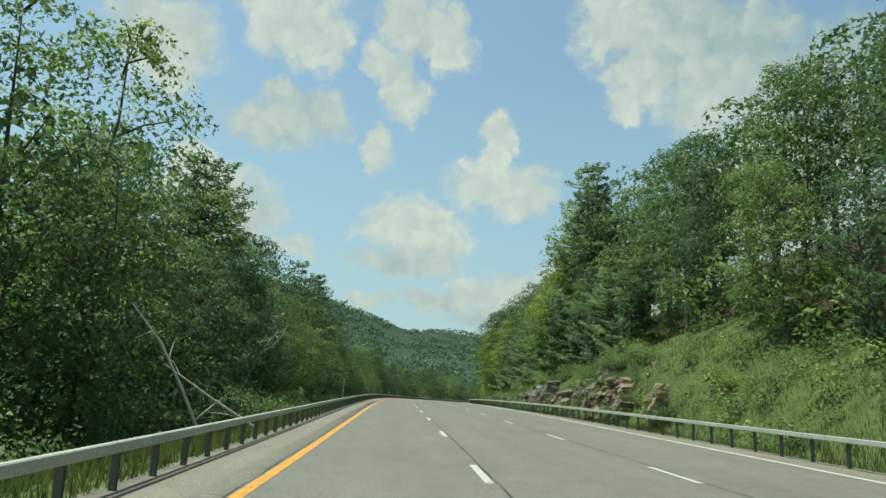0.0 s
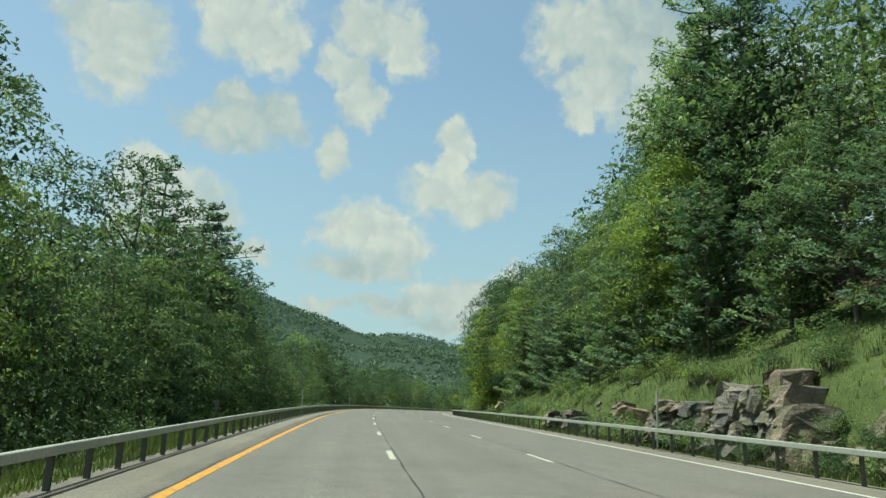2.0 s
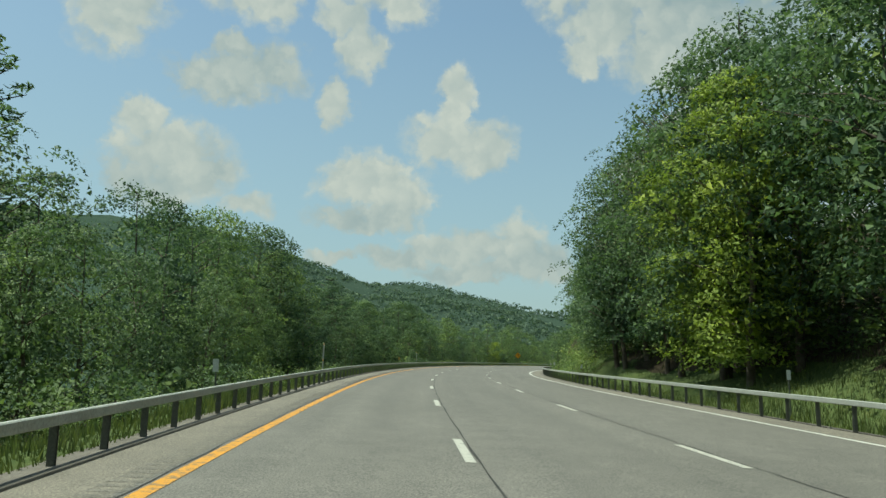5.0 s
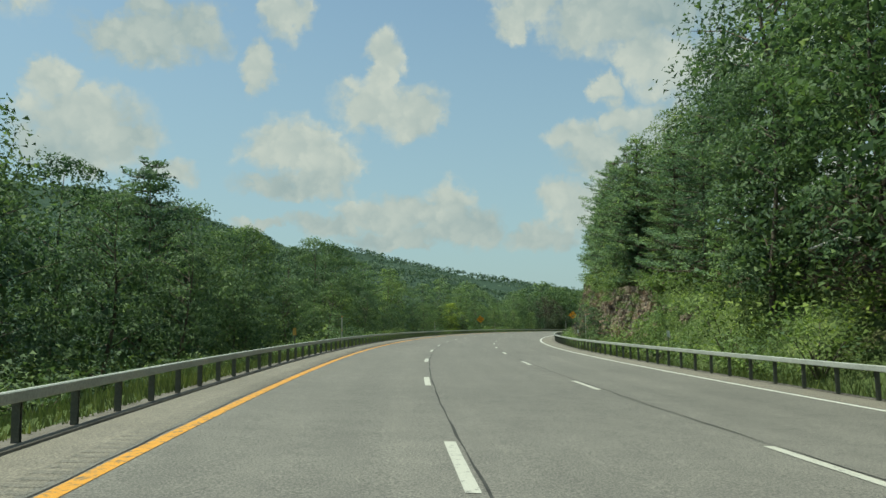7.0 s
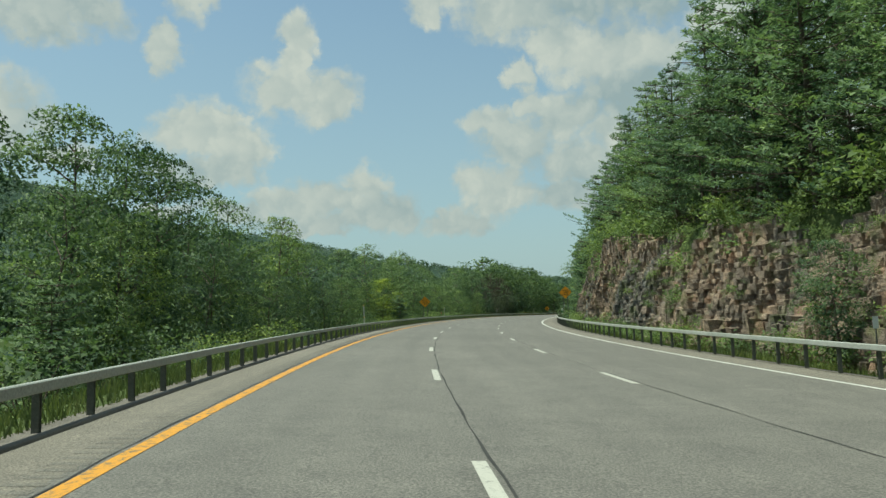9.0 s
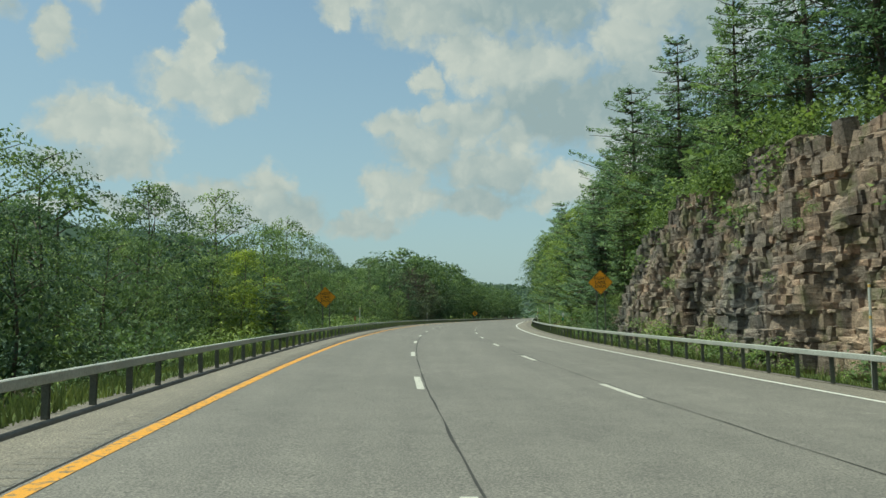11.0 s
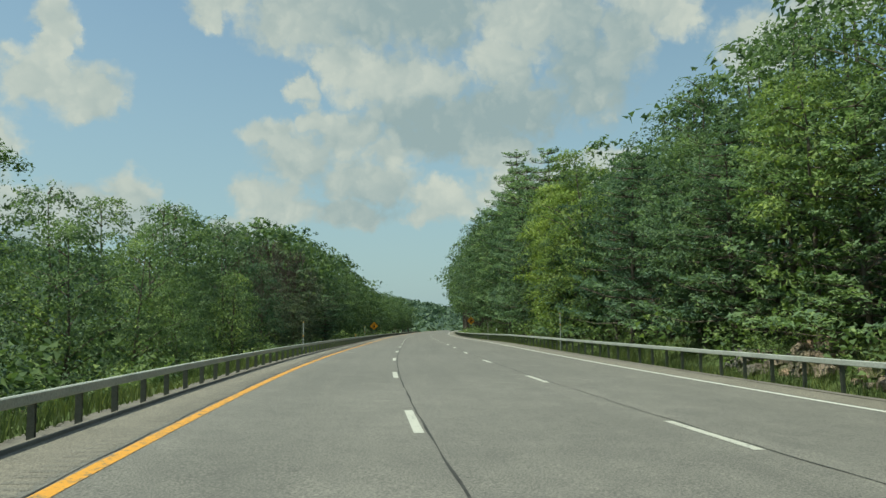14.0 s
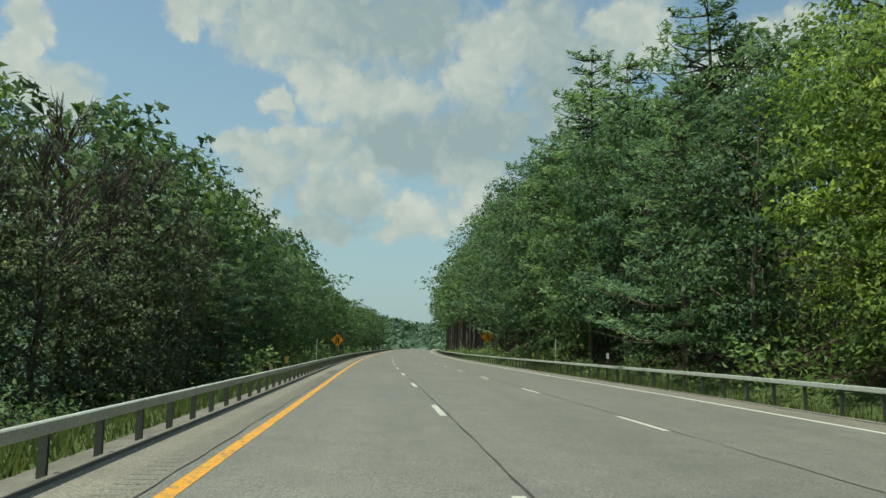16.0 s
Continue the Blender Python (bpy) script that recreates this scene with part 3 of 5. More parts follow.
# ---------------------------------------------------------------- road
def wavy(name, lat, half, sway):
    """A crack along the road, uneven in line and width."""
    s = np.arange(-20, 520, 0.5)
    line = lat + sway * (np.sin(s * 0.9) * np.sin(s * 0.23 + 1) + 0.6 * np.sin(s * 2.7 + np.sin(s * 0.41)))
    w = half * (0.75 + 0.45 * np.sin(s * 1.7 + lat) * np.sin(s * 0.37))
    cols = [np.stack([*flat_xy(s, line + k * w), road_z(s, line) + 0.007], -1) for k in (-1, 1)]
    v = np.stack(cols, 1).reshape(-1, 3)
    return mesh_of(name, v, [(2 * i, 2 * i + 1, 2 * i + 3, 2 * i + 2) for i in range(len(s) - 1)], M_SEAL)


road = tagged(new("road", strip("road", -120, 1200, 4, [EDGE_L + 1.1, 2, 6, 10, WHITE_LAT + 0.2], 0.0, M_ROAD)), "grey worn asphalt three-lane carriageway of a highway", "road", kind="structure")
part("left_shoulder", strip("left_shoulder", -120, 1200, 4, [EDGE_L, EDGE_L + 0.6, EDGE_L + 1.1], 0.001, M_SHOULDER), road, "paler grey asphalt shoulder")
part("right_shoulder", strip("right_shoulder", -120, 1200, 4, [WHITE_LAT + 0.2, EDGE_R], 0.001, M_SHOULDER), road, "paler grey asphalt shoulder")
part("yellow_edge_line", strip("yellow_edge_line", -60, 1200, 2, [-0.1, 0.1], 0.006, M_YELLOW), road, "worn orange-yellow painted edge line")
part("white_edge_line", strip("white_edge_line", -60, 1200, 2, [WHITE_LAT - 0.075, WHITE_LAT + 0.075], 0.006, M_WHITELINE), road, "white painted edge line")
part("joint", wavy("joint", -0.16, 0.017, 0.022), road, "dark seam beside the yellow line")
part("joint", wavy("joint", LANE1 + 0.145, 0.022, 0.012), road, "dark sealed joint between lanes")
part("joint", wavy("joint", LANE2 + 0.14, 0.016, 0.03), road, "dark sealed joint between lanes")


def kerb():
    s = np.arange(-120, 1000, 4.0)
    prof = [(EDGE_L + 0.02, -0.02), (EDGE_L, 0.035), (EDGE_L - 0.02, 0.05), (EDGE_L - 0.1, 0.05), (EDGE_L - 0.13, 0.03), (EDGE_L - 0.16, -0.1)]
    cols = [np.stack([*flat_xy(s, np.full_like(s, l) + left_shift(s)), road_z(s, np.full_like(s, l)) + h], -1) for l, h in prof]
    v, m = np.stack(cols, 1).reshape(-1, 3), len(prof)
    f = [(i * m + j, i * m + j + 1, (i + 1) * m + j + 1, (i + 1) * m + j) for i in range(len(s) - 1) for j in range(m - 1)]
    tagged(new("kerb", mesh_of("kerb", v, f, M_KERB)), "low dark asphalt kerb along the shoulder", "kerb", kind="structure")


kerb()
tagged(new("gravel_verge", strip("gravel_verge", -60, 700, 2.5, [EDGE_L - 0.13, -1.8, -2.02], 0.02, M_GRAVEL, ground_z)), "pale gravel strip under the guard rail", "verge", kind="structure")
tagged(new("gravel_verge", strip("gravel_verge", -60, 700, 2.5, [EDGE_R - 0.02, 15.1, 15.5], 0.02, M_GRAVEL, ground_z)), "dusty gravel strip beside the shoulder", "verge", kind="structure")


# ---------------------------------------------------------------- guard rails
def ibeam_mesh(h):
    w, d, t = 0.035, 0.05, 0.012
    v, f = [], []
    for x0, x1, y0, y1 in ((-d, d, -w, -w + t), (-d, d, w - t, w), (-t / 2, t / 2, -w + t, w - t)):
        b = len(v)
        v += [(x, y, z) for z in (-0.3, h) for x, y in ((x0, y0), (x1, y0), (x1, y1), (x0, y1))]
        f += [(b, b + 1, b + 5, b + 4), (b + 1, b + 2, b + 6, b + 5), (b + 2, b + 3, b + 7, b + 6), (b + 3, b, b + 4, b + 7), (b + 4, b + 5, b + 6, b + 7)]
    return mesh_of("post", v, f, M_POST)


def guard_rail(line, side, top, spacing, label):
    rail = tagged(new("guard_rail"), label, "guard rail", "guard rails")
    s = np.arange(-40, 700, 2.5)
    half, deep, c = 0.076, 0.052, 0.016
    prof = [(-deep, -half + c), (-deep, half - c), (-deep + c, half), (deep - c, half), (deep, half - c), (deep, -half + c), (deep - c, -half), (-deep + c, -half)]
    lat = np.interp(s, *line)
    base = road_z(s, lat)
    v = np.stack([np.stack([*flat_xy(s, lat - side * 0.02 + a), base + top - half + b], -1) for a, b in prof], 1).reshape(-1, 3)
    m = len(prof)
    f = [(i * m + j, i * m + (j + 1) % m, (i + 1) * m + (j + 1) % m, (i + 1) * m + j) for i in range(len(s) - 1) for j in range(m)]
    part("beam", mesh_of("beam", v, f, M_STEEL), rail, "dull galvanised square box beam")
    me = ibeam_mesh(top - 2 * half + 0.03)
    plate_v = [(x, y, z) for z in (top - 2 * half - 0.012, top - 2 * half) for x, y in ((-0.08, -0.05), (0.08, -0.05), (0.08, 0.05), (-0.08, 0.05))]
    plate = mesh_of("bracket", plate_v, [(0, 1, 2, 3), (4, 5, 6, 7), (0, 1, 5, 4), (1, 2, 6, 5), (2, 3, 7, 6), (3, 0, 4, 7)], M_STEEL)
    start = 4.0
    for k in range(300):
        sp = start + k * spacing
        lat = float(np.interp(sp, *line))
        x, y = flat_xy(sp, lat + side * 0.06)
        p = part("post", me, rail)
        p.matrix_basis = pose(float(x), float(y), float(road_z(sp, lat)), random.uniform(-1, 1), random.uniform(-1.2, 1.2), -math.degrees(float(heading(sp))))
        if k < 130 and k % 2 == 0:
            part("bracket", plate, p)
    # the far run, too small to pick apart
    vv, ff = [], []
    mv, mf = [tuple(q.co) for q in me.vertices], [tuple(p.vertices) for p in me.polygons]
    for sp in np.arange(start + 300 * spacing, 690, spacing):
        lat = float(np.interp(sp, *line))
        x, y, z = *map(float, flat_xy(sp, lat + side * 0.06)), float(road_z(sp, lat))
        b = len(vv)
        vv += [(x + a, y + c2, z + h) for a, c2, h in mv]
        ff += [tuple(i + b for i in p) for p in mf]
    tagged(part("far_posts", mesh_of("far_posts", vv, ff, M_POST), rail), kind="stuff")


LEFT_RAIL = ([340, 430], [-1.68, -1.42])
RIGHT_RAIL = ([20, 100, 250, 310, 350, 400, 450], [14.85, 14.95, 15.15, 15.15, 15.45, 15.7, 15.8])
guard_rail(LEFT_RAIL, -1, 0.65, 1.65, "grey galvanised box-beam guard rail beside the yellow line")
guard_rail(RIGHT_RAIL, 1, 0.84, 1.83, "grey galvanised box-beam guard rail below the hillside")


# ---------------------------------------------------------------- plants
rng = np.random.default_rng(7)


def tube(points, radii, sides=7):
    """Vertices and faces of a tapering limb through the points."""
    v, f = [], []
    P = [Vector(p) for p in points]
    for k, (p, r) in enumerate(zip(P, radii)):
        d = (P[min(k + 1, len(P) - 1)] - P[max(k - 1, 0)]).normalized()
        a = d.orthogonal().normalized()
        b = d.cross(a)
        v += [tuple(p + (a * math.cos(2 * math.pi * i / sides) + b * math.sin(2 * math.pi * i / sides)) * r) for i in range(sides)]
    for k in range(len(P) - 1):
        f += [(k * sides + i, k * sides + (i + 1) % sides, (k + 1) * sides + (i + 1) % sides, (k + 1) * sides + i) for i in range(sides)]
    return v, f


def join(lists):
    v, f = [], []
    for a, b in lists:
        n = len(v)
        v += a
        f += [tuple(i + n for i in q) for q in b]
    return v, f


def unit(v):
    return v / (np.linalg.norm(v, axis=1)[:, None] + 1e-6)


def leaf_quads(centres, size, droop=0.0, aspect=0.72, up=0.6, facing=None, shade=None):
    """Pointed sprays of leaves round the given centres, each with the way that its bough faces."""
    n = len(centres)
    nrm = rng.normal(size=(n, 3)).clip(-1.5, 1.5)
    if facing is None:
        nrm[:, 2] = np.abs(nrm[:, 2]) + up
    else:
        nrm = nrm * 0.55 + facing
    nrm = unit(nrm)
    t = rng.normal(size=(n, 3))
    t[:, 2] -= droop
    t = unit(t - (t * nrm).sum(1)[:, None] * nrm)
    b = np.cross(nrm, t)
    L = np.broadcast_to(np.asarray(size), (n,))[:, None] * rng.uniform(0.6, 1.25, n)[:, None]
    c = np.asarray(centres)
    w = L * aspect * rng.uniform(0.7, 1.2, n)[:, None]
    lift = nrm * L * rng.uniform(-0.15, 0.25, n)[:, None]
    p = [c - t * L * 0.45 - b * w * rng.uniform(0.2, 0.6, n)[:, None], c - t * L * 0.25 + b * w * 0.5 + lift, c + t * L * 0.55]
    soft = nrm if shade is None else unit(unit(shade) + 0.38 * nrm)
    back = ((np.cross(p[1] - p[0], p[2] - p[0]) * soft).sum(1) < 0)[:, None]
    return np.stack([p[0], np.where(back, p[2], p[1]), np.where(back, p[1], p[2]), soft], 1)


def sprays(clumps, per, size):
    """Level sprays of foliage, one over another: leaves on drooping discs that face the sky."""
    cs, nr, sh = [], [], []
    for c, q in clumps:
        a, rad = rng.uniform(0, 6.283, per), np.sqrt(rng.random(per)) * q * rng.uniform(0.85, 1.15, per)
        d = np.stack([np.cos(a) * rad, np.sin(a) * rad, -0.42 * rad**2 / q + rng.normal(size=per).clip(-2, 2) * 0.12 * q], -1)
        out = np.array([c[0], c[1], 0.0])
        out /= np.linalg.norm(out) + 1e-6
        d[:, 2] -= (d @ out) * 0.25
        cs.append(np.array(c) + d)
        nr.append(np.stack([np.cos(a) * 0.35, np.sin(a) * 0.35, np.ones(per) * 0.8], -1) + out * 0.3)
        sh.append(d / q * (0.8, 0.8, 2.0) + out * 0.22 + np.array([0, 0, 0.85]))
    return leaf_quads(np.concatenate(cs), size, droop=0.25, facing=np.concatenate(nr), shade=np.concatenate(sh))


def broadleaf(height, width, n_clump, n_leaf, size, seed, first=0.18, bare=0.0, spread=1.27, n_fill=620):
    """Trunk with limbs, and a crown of sprays of leaves in an uneven outline. The base is at the origin."""
    r = random.Random(seed)
    trunk = [((0, 0, -0.6), height * 0.017), ((0, 0, 0), height * 0.014)]
    x = y = 0.0
    bend = []
    for k in range(1, 7):
        x += r.uniform(-0.02, 0.02) * height
        y += r.uniform(-0.02, 0.02) * height
        bend.append((x, y))
        trunk.append(((x, y, height * 0.9 * k / 6), height * 0.013 * (1 - k / 6.6)))
    wood = [tube([p for p, _ in trunk], [q for _, q in trunk], 7)]
    ph = [r.uniform(0, 6.28) for _ in range(6)]

    def envelope(u, a):
        body = math.sin(math.pi * min(0.97, 0.12 + 0.88 * u) ** 1.25) ** 0.75
        lump = 1 + 0.14 * math.sin(2 * a + ph[0] + 5 * u) + 0.12 * math.sin(3 * a + ph[1] - 9 * u) + 0.09 * math.sin(5 * a + ph[2] + 14 * u)
        return width * 0.5 * (0.12 + 0.9 * body) * lump

    cl = []
    for k in range(n_clump):
        u, a = r.random() ** 0.92, r.uniform(0, 6.283)
        rad = envelope(u, a) * math.sqrt(r.uniform(0.25, 0.88))
        z = height * (first + (0.965 - first) * u)
        i = min(5, int(u * 6))
        c = Vector((bend[i][0] * u + math.cos(a) * rad, bend[i][1] * u + math.sin(a) * rad, z))
        if u > 1 - bare:
            if r.random() < 0.75:
                p0 = Vector((bend[i][0], bend[i][1], z - rad * 0.9 - 0.8))
                wood.append(tube([p0, p0.lerp(c, 0.5) + Vector((0.1, -0.1, 0.1)), c + Vector((0, 0, 0.4))], [height * 0.004, height * 0.0025, height * 0.0007], 4))
                for _ in range(3):
                    e = c + Vector((r.uniform(-.6, .6), r.uniform(-.6, .6), r.uniform(-.1, .9)))
                    wood.append(tube([p0.lerp(c, 0.7), e], [height * 0.0015, height * 0.0005], 3))
                continue
        cl.append((c, r.uniform(0.7, 1.3) * width * 0.105 * spread))
        if k % 8 == 0:
            p0 = Vector((bend[i][0] * u, bend[i][1] * u, max(0.5, z - rad * 0.55)))
            wood.append(tube([p0, p0.lerp(c, 0.5) + Vector((0, 0, rad * 0.08)), c], [height * 0.004, height * 0.0025, height * 0.0008], 3))
    leaves = sprays(cl, n_leaf // n_clump, size)
    # broad sprays in the shade of the crown
    inner = []
    for k in range(n_fill):
        u, a = r.uniform(0.02, 0.68) * (1 - bare), r.uniform(0, 6.283)
        rad = envelope(u, a) * math.sqrt(r.uniform(0.0, 0.3))
        i = min(5, int(u * 6))
        inner.append((bend[i][0] * u + math.cos(a) * rad, bend[i][1] * u + math.sin(a) * rad, height * (first + (0.95 - first) * u)))
    if inner:
        inner = np.array(inner)
        leaves = np.concatenate([leaves, leaf_quads(inner, 0.2 + height * 0.016, up=0.1, aspect=0.9, shade=inner * (0.6, 0.6, 0) + (0, 0, 0.6))])
    return join(wood), leaves


def pine(height, width, n_leaf, size, seed, first=0.2, sparse=0.0):
    """A white pine: straight trunk, tiers of level boughs, tufts of needles on top of them."""
    r = random.Random(seed)
    wood = [tube([(0, 0, -0.6), (0, 0, 0), (r.uniform(-.2, .2), r.uniform(-.2, .2), height * 0.5), (0, 0, height)], [height * 0.015, height * 0.014, height * 0.009, height * 0.001], 8)]
    cs, sh = [], []
    tiers = 17
    for k in range(tiers):
        u = first + (0.975 - first) * (k / (tiers - 1)) ** 0.95
        reach = width * 0.5 * ((1.04 - u) / (1.04 - first)) ** 0.30 * r.uniform(0.58, 1.2)
        for j in range(6 if k < tiers - 2 else 5):
            if r.random() < sparse:
                continue
            a = j * 1.047 + k * 0.7 + r.uniform(-0.3, 0.3)
            lr = reach * r.uniform(0.6, 1.2)
            p0 = Vector((0, 0, height * u))
            p2 = p0 + Vector((math.cos(a) * lr, math.sin(a) * lr, lr * r.uniform(-0.05, 0.3)))
            p1 = (p0 + p2) / 2 - Vector((0, 0, lr * 0.06))
            wood.append(tube([p0, p1, p2], [height * 0.004, height * 0.0025, height * 0.001], 3))
            m = max(8, int(n_leaf / (tiers * 5.2) * (lr / (width * 0.33))))
            w = rng.uniform(0.12, 1.08, m) ** 0.75
            fan = lr * 0.40 * np.clip(1.25 - w, 0.15, 1) * np.clip(w * 2.2, 0.3, 1)
            side = rng.uniform(-1, 1, m) * fan
            c = np.array(p0)[None] * (1 - w)[:, None] + np.array(p2)[None] * w[:, None]
            c[:, 0] += -math.sin(a) * side
            c[:, 1] += math.cos(a) * side
            c[:, 2] += rng.normal(size=m) * height * 0.006 + 0.008 * height + 0.10 * lr * w**2 - 0.12 * np.abs(side)
            cs.append(c)
            sh.append(np.stack([math.cos(a) * (0.25 + 0.5 * w) - math.sin(a) * side / lr, math.sin(a) * (0.25 + 0.5 * w) + math.cos(a) * side / lr, 0.9 - 0.35 * w], -1))
    return join(wood), leaf_quads(np.concatenate(cs), size, aspect=0.31, up=1.3, shade=np.concatenate(sh))


def bush(width, height, n_leaf, size, seed):
    r = random.Random(seed)
    wood, cs = [], []
    for k in range(9):
        a, q = k * 0.7 + r.uniform(-.3, .3), width * 0.5 * r.uniform(0.3, 0.95)
        p2 = Vector((math.cos(a) * q, math.sin(a) * q, height * r.uniform(0.4, 0.95)))
        wood.append(tube([(0, 0, -0.15), p2 * 0.5 + Vector((0, 0, height * 0.1)), p2], [0.03, 0.02, 0.006], 4))
        m = n_leaf // 9
        cs.append(np.array(p2) + rng.normal(size=(m, 3)) * np.array([width * 0.15, width * 0.15, height * 0.17]))
    cs = np.concatenate(cs)
    cs[:, 2] = np.abs(cs[:, 2]) + 0.03
    return join(wood), leaf_quads(cs, size, droop=0.2, shade=cs * (1, 1, 0.8) + (0, 0, 0.2 * height))


class Kind:
    """A plant built once; each further one is a copy of it."""

    def __init__(self, name, made, leaf, label, category, group, wood=None, crown_name="crown", trunk_name="trunk", grown=15.0):
        (v, f), quads = made
        self.root = new(name)
        part(trunk_name, mesh_of(trunk_name, v, f, wood or M_BARK, True), self.root)
        if quads is not None:
            part(crown_name, leaf_mesh(crown_name, quads, leaf), self.root)
        tagged(self.root, label, category, group)
        self.used, self.grown = False, grown

    def put(self, s, lat, scale=1.0, turn=None, tilt=0.0, tall=1.0, down=0.0):
        x, y, z = spot(s, lat, -down)
        m = pose(x, y, z, random.uniform(-tilt, tilt), random.uniform(-tilt, tilt), random.uniform(0, 360) if turn is None else turn)
        m = m @ Matrix.Diagonal((scale, scale, scale * tall, 1))
        if not self.used:
            self.root.matrix_basis, self.used = m, True
        else:
            self.root_copy = copy_plain(self.root, m)


def copy_plain(ob, m):
    keep = ob.matrix_basis.copy()
    ob.matrix_basis = Matrix()
    c = copy_thing(ob, m)
    ob.matrix_basis = keep
    return c


G = "roadside trees"
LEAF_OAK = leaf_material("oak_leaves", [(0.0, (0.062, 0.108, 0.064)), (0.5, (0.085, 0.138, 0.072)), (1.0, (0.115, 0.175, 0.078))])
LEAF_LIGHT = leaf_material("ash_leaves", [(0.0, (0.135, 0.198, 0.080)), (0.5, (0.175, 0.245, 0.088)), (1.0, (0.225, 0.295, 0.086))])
LEAF_DULL = leaf_material("dull_leaves", [(0.0, (0.105, 0.135, 0.092)), (1.0, (0.155, 0.185, 0.118))])
MAPLE = leaf_material("maple_leaves", [(0.0, (0.16, 0.225, 0.06)), (0.5, (0.205, 0.275, 0.06)), (1.0, (0.27, 0.335, 0.065))])
NEAR = [Kind("broadleaf_tree", broadleaf(15, 8.8, 116, 8400, 0.235, 11, 0.06), LEAF, "leafy green broadleaf tree at the forest edge", "tree", G),
        Kind("broadleaf_tree", broadleaf(15, 7.6, 104, 7600, 0.23, 23, 0.05), LEAF, "narrow leafy broadleaf tree at the forest edge", "tree", G),
        Kind("broadleaf_tree", broadleaf(15, 9.8, 126, 9000, 0.24, 37, 0.06), LEAF, "wide-crowned leafy broadleaf tree at the forest edge", "tree", G),
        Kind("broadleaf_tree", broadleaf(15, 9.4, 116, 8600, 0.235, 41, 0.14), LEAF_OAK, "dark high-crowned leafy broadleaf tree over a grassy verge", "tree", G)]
FINE = [Kind("broadleaf_tree", broadleaf(15, 8.6, 140, 9200, 0.208, 15, 0.05), LEAF, "leafy green tree overhanging the guard rail", "tree", G),
        Kind("broadleaf_tree", broadleaf(15, 9.4, 150, 9600, 0.213, 19, 0.05), LEAF, "spreading leafy tree overhanging the guard rail", "tree", G)]
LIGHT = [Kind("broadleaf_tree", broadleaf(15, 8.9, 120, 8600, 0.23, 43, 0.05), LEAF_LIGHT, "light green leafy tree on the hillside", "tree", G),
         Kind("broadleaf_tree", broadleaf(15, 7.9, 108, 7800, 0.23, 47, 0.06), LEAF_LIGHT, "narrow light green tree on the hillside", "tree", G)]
SECOND = [Kind("broadleaf_tree", broadleaf(22, 12.6, 130, 5000, 0.335, 12, 0.2, 0, 1.12, 560), LEAF, "tall leafy broadleaf tree behind the forest edge", "tree", G, grown=22.0),
          Kind("broadleaf_tree", broadleaf(22, 11.2, 120, 4700, 0.33, 24, 0.2, 0, 1.12, 560), LEAF, "tall narrow leafy tree behind the forest edge", "tree", G, grown=22.0),
          Kind("broadleaf_tree", broadleaf(22, 13.6, 140, 5300, 0.34, 38, 0.2, 0, 1.12, 560), LEAF, "tall wide-crowned tree behind the forest edge", "tree", G, grown=22.0)]
BRIGHT = [Kind("maple_tree", broadleaf(15, 9.0, 130, 10800, 0.225, 29, 0.08), MAPLE, "bright yellow-green maple at the forest edge", "tree", G)]
DYING = [Kind("dying_tree", broadleaf(15, 8.5, 170, 6000, 0.2, 91, 0.12, 0.3, 1.1, 120), LEAF_DULL, "half-bare tree with dead grey twigs in its top", "tree", G)]
PINE = [Kind("white_pine", pine(20, 11.5, 9000, 0.50, 61, 0.12), NEEDLE, "tall white pine with tiers of level boughs", "pine tree", G),
        Kind("white_pine", pine(20, 9.6, 7800, 0.50, 62, 0.2, 0.15), NEEDLE, "tall thin white pine with gaps between its boughs", "pine tree", G)]
YOUNG = [Kind("young_pine", pine(8, 5.0, 5200, 0.32, 63, 0.05), NEEDLE, "young white pine with soft boughs to the ground", "pine tree", G)]
BUSH = [Kind("bush", bush(3.0, 2.2, 1100, 0.17, 71), BUSHLEAF, "leafy green bush at the wood's edge", "bush", "bushes", crown_name="foliage", trunk_name="stem"),
        Kind("bush", bush(2.2, 1.5, 820, 0.145, 72), BUSHLEAF, "low green bush on the verge", "bush", "bushes", crown_name="foliage", trunk_name="stem")]
# the wood behind the front trees is past counting: crowns to be joined into one
DEEP = [broadleaf(15, 9.5, 64, 900, 0.53, 51, 0.35, 0, 1.3, 160), broadleaf(15, 8.5, 58, 850, 0.52, 52, 0.35, 0, 1.3, 160), broadleaf(15, 10.5, 68, 960, 0.54, 53, 0.35, 0, 1.3, 160)]
DEEP_PINE = [pine(20, 8.5, 2000, 0.66, 54, 0.35)]
deep_quads, deep_wood = [], []


def put_deep(s, lat, h, conifer=False):
    (wv, wf), q = random.choice(DEEP_PINE if conifer else DEEP)
    k = h / (20.0 if conifer else 15.0)
    x, y, z = spot(s, lat)
    deep_quads.append(set_leaves(q, random.uniform(0, 6.283), k, (x, y, z)))
    deep_wood.append(tube([(x, y, z - 0.5), (x + 0.2, y, z + h * 0.4), (x, y, z + h * 0.85)], [h * 0.017, h * 0.012, h * 0.003], 6))


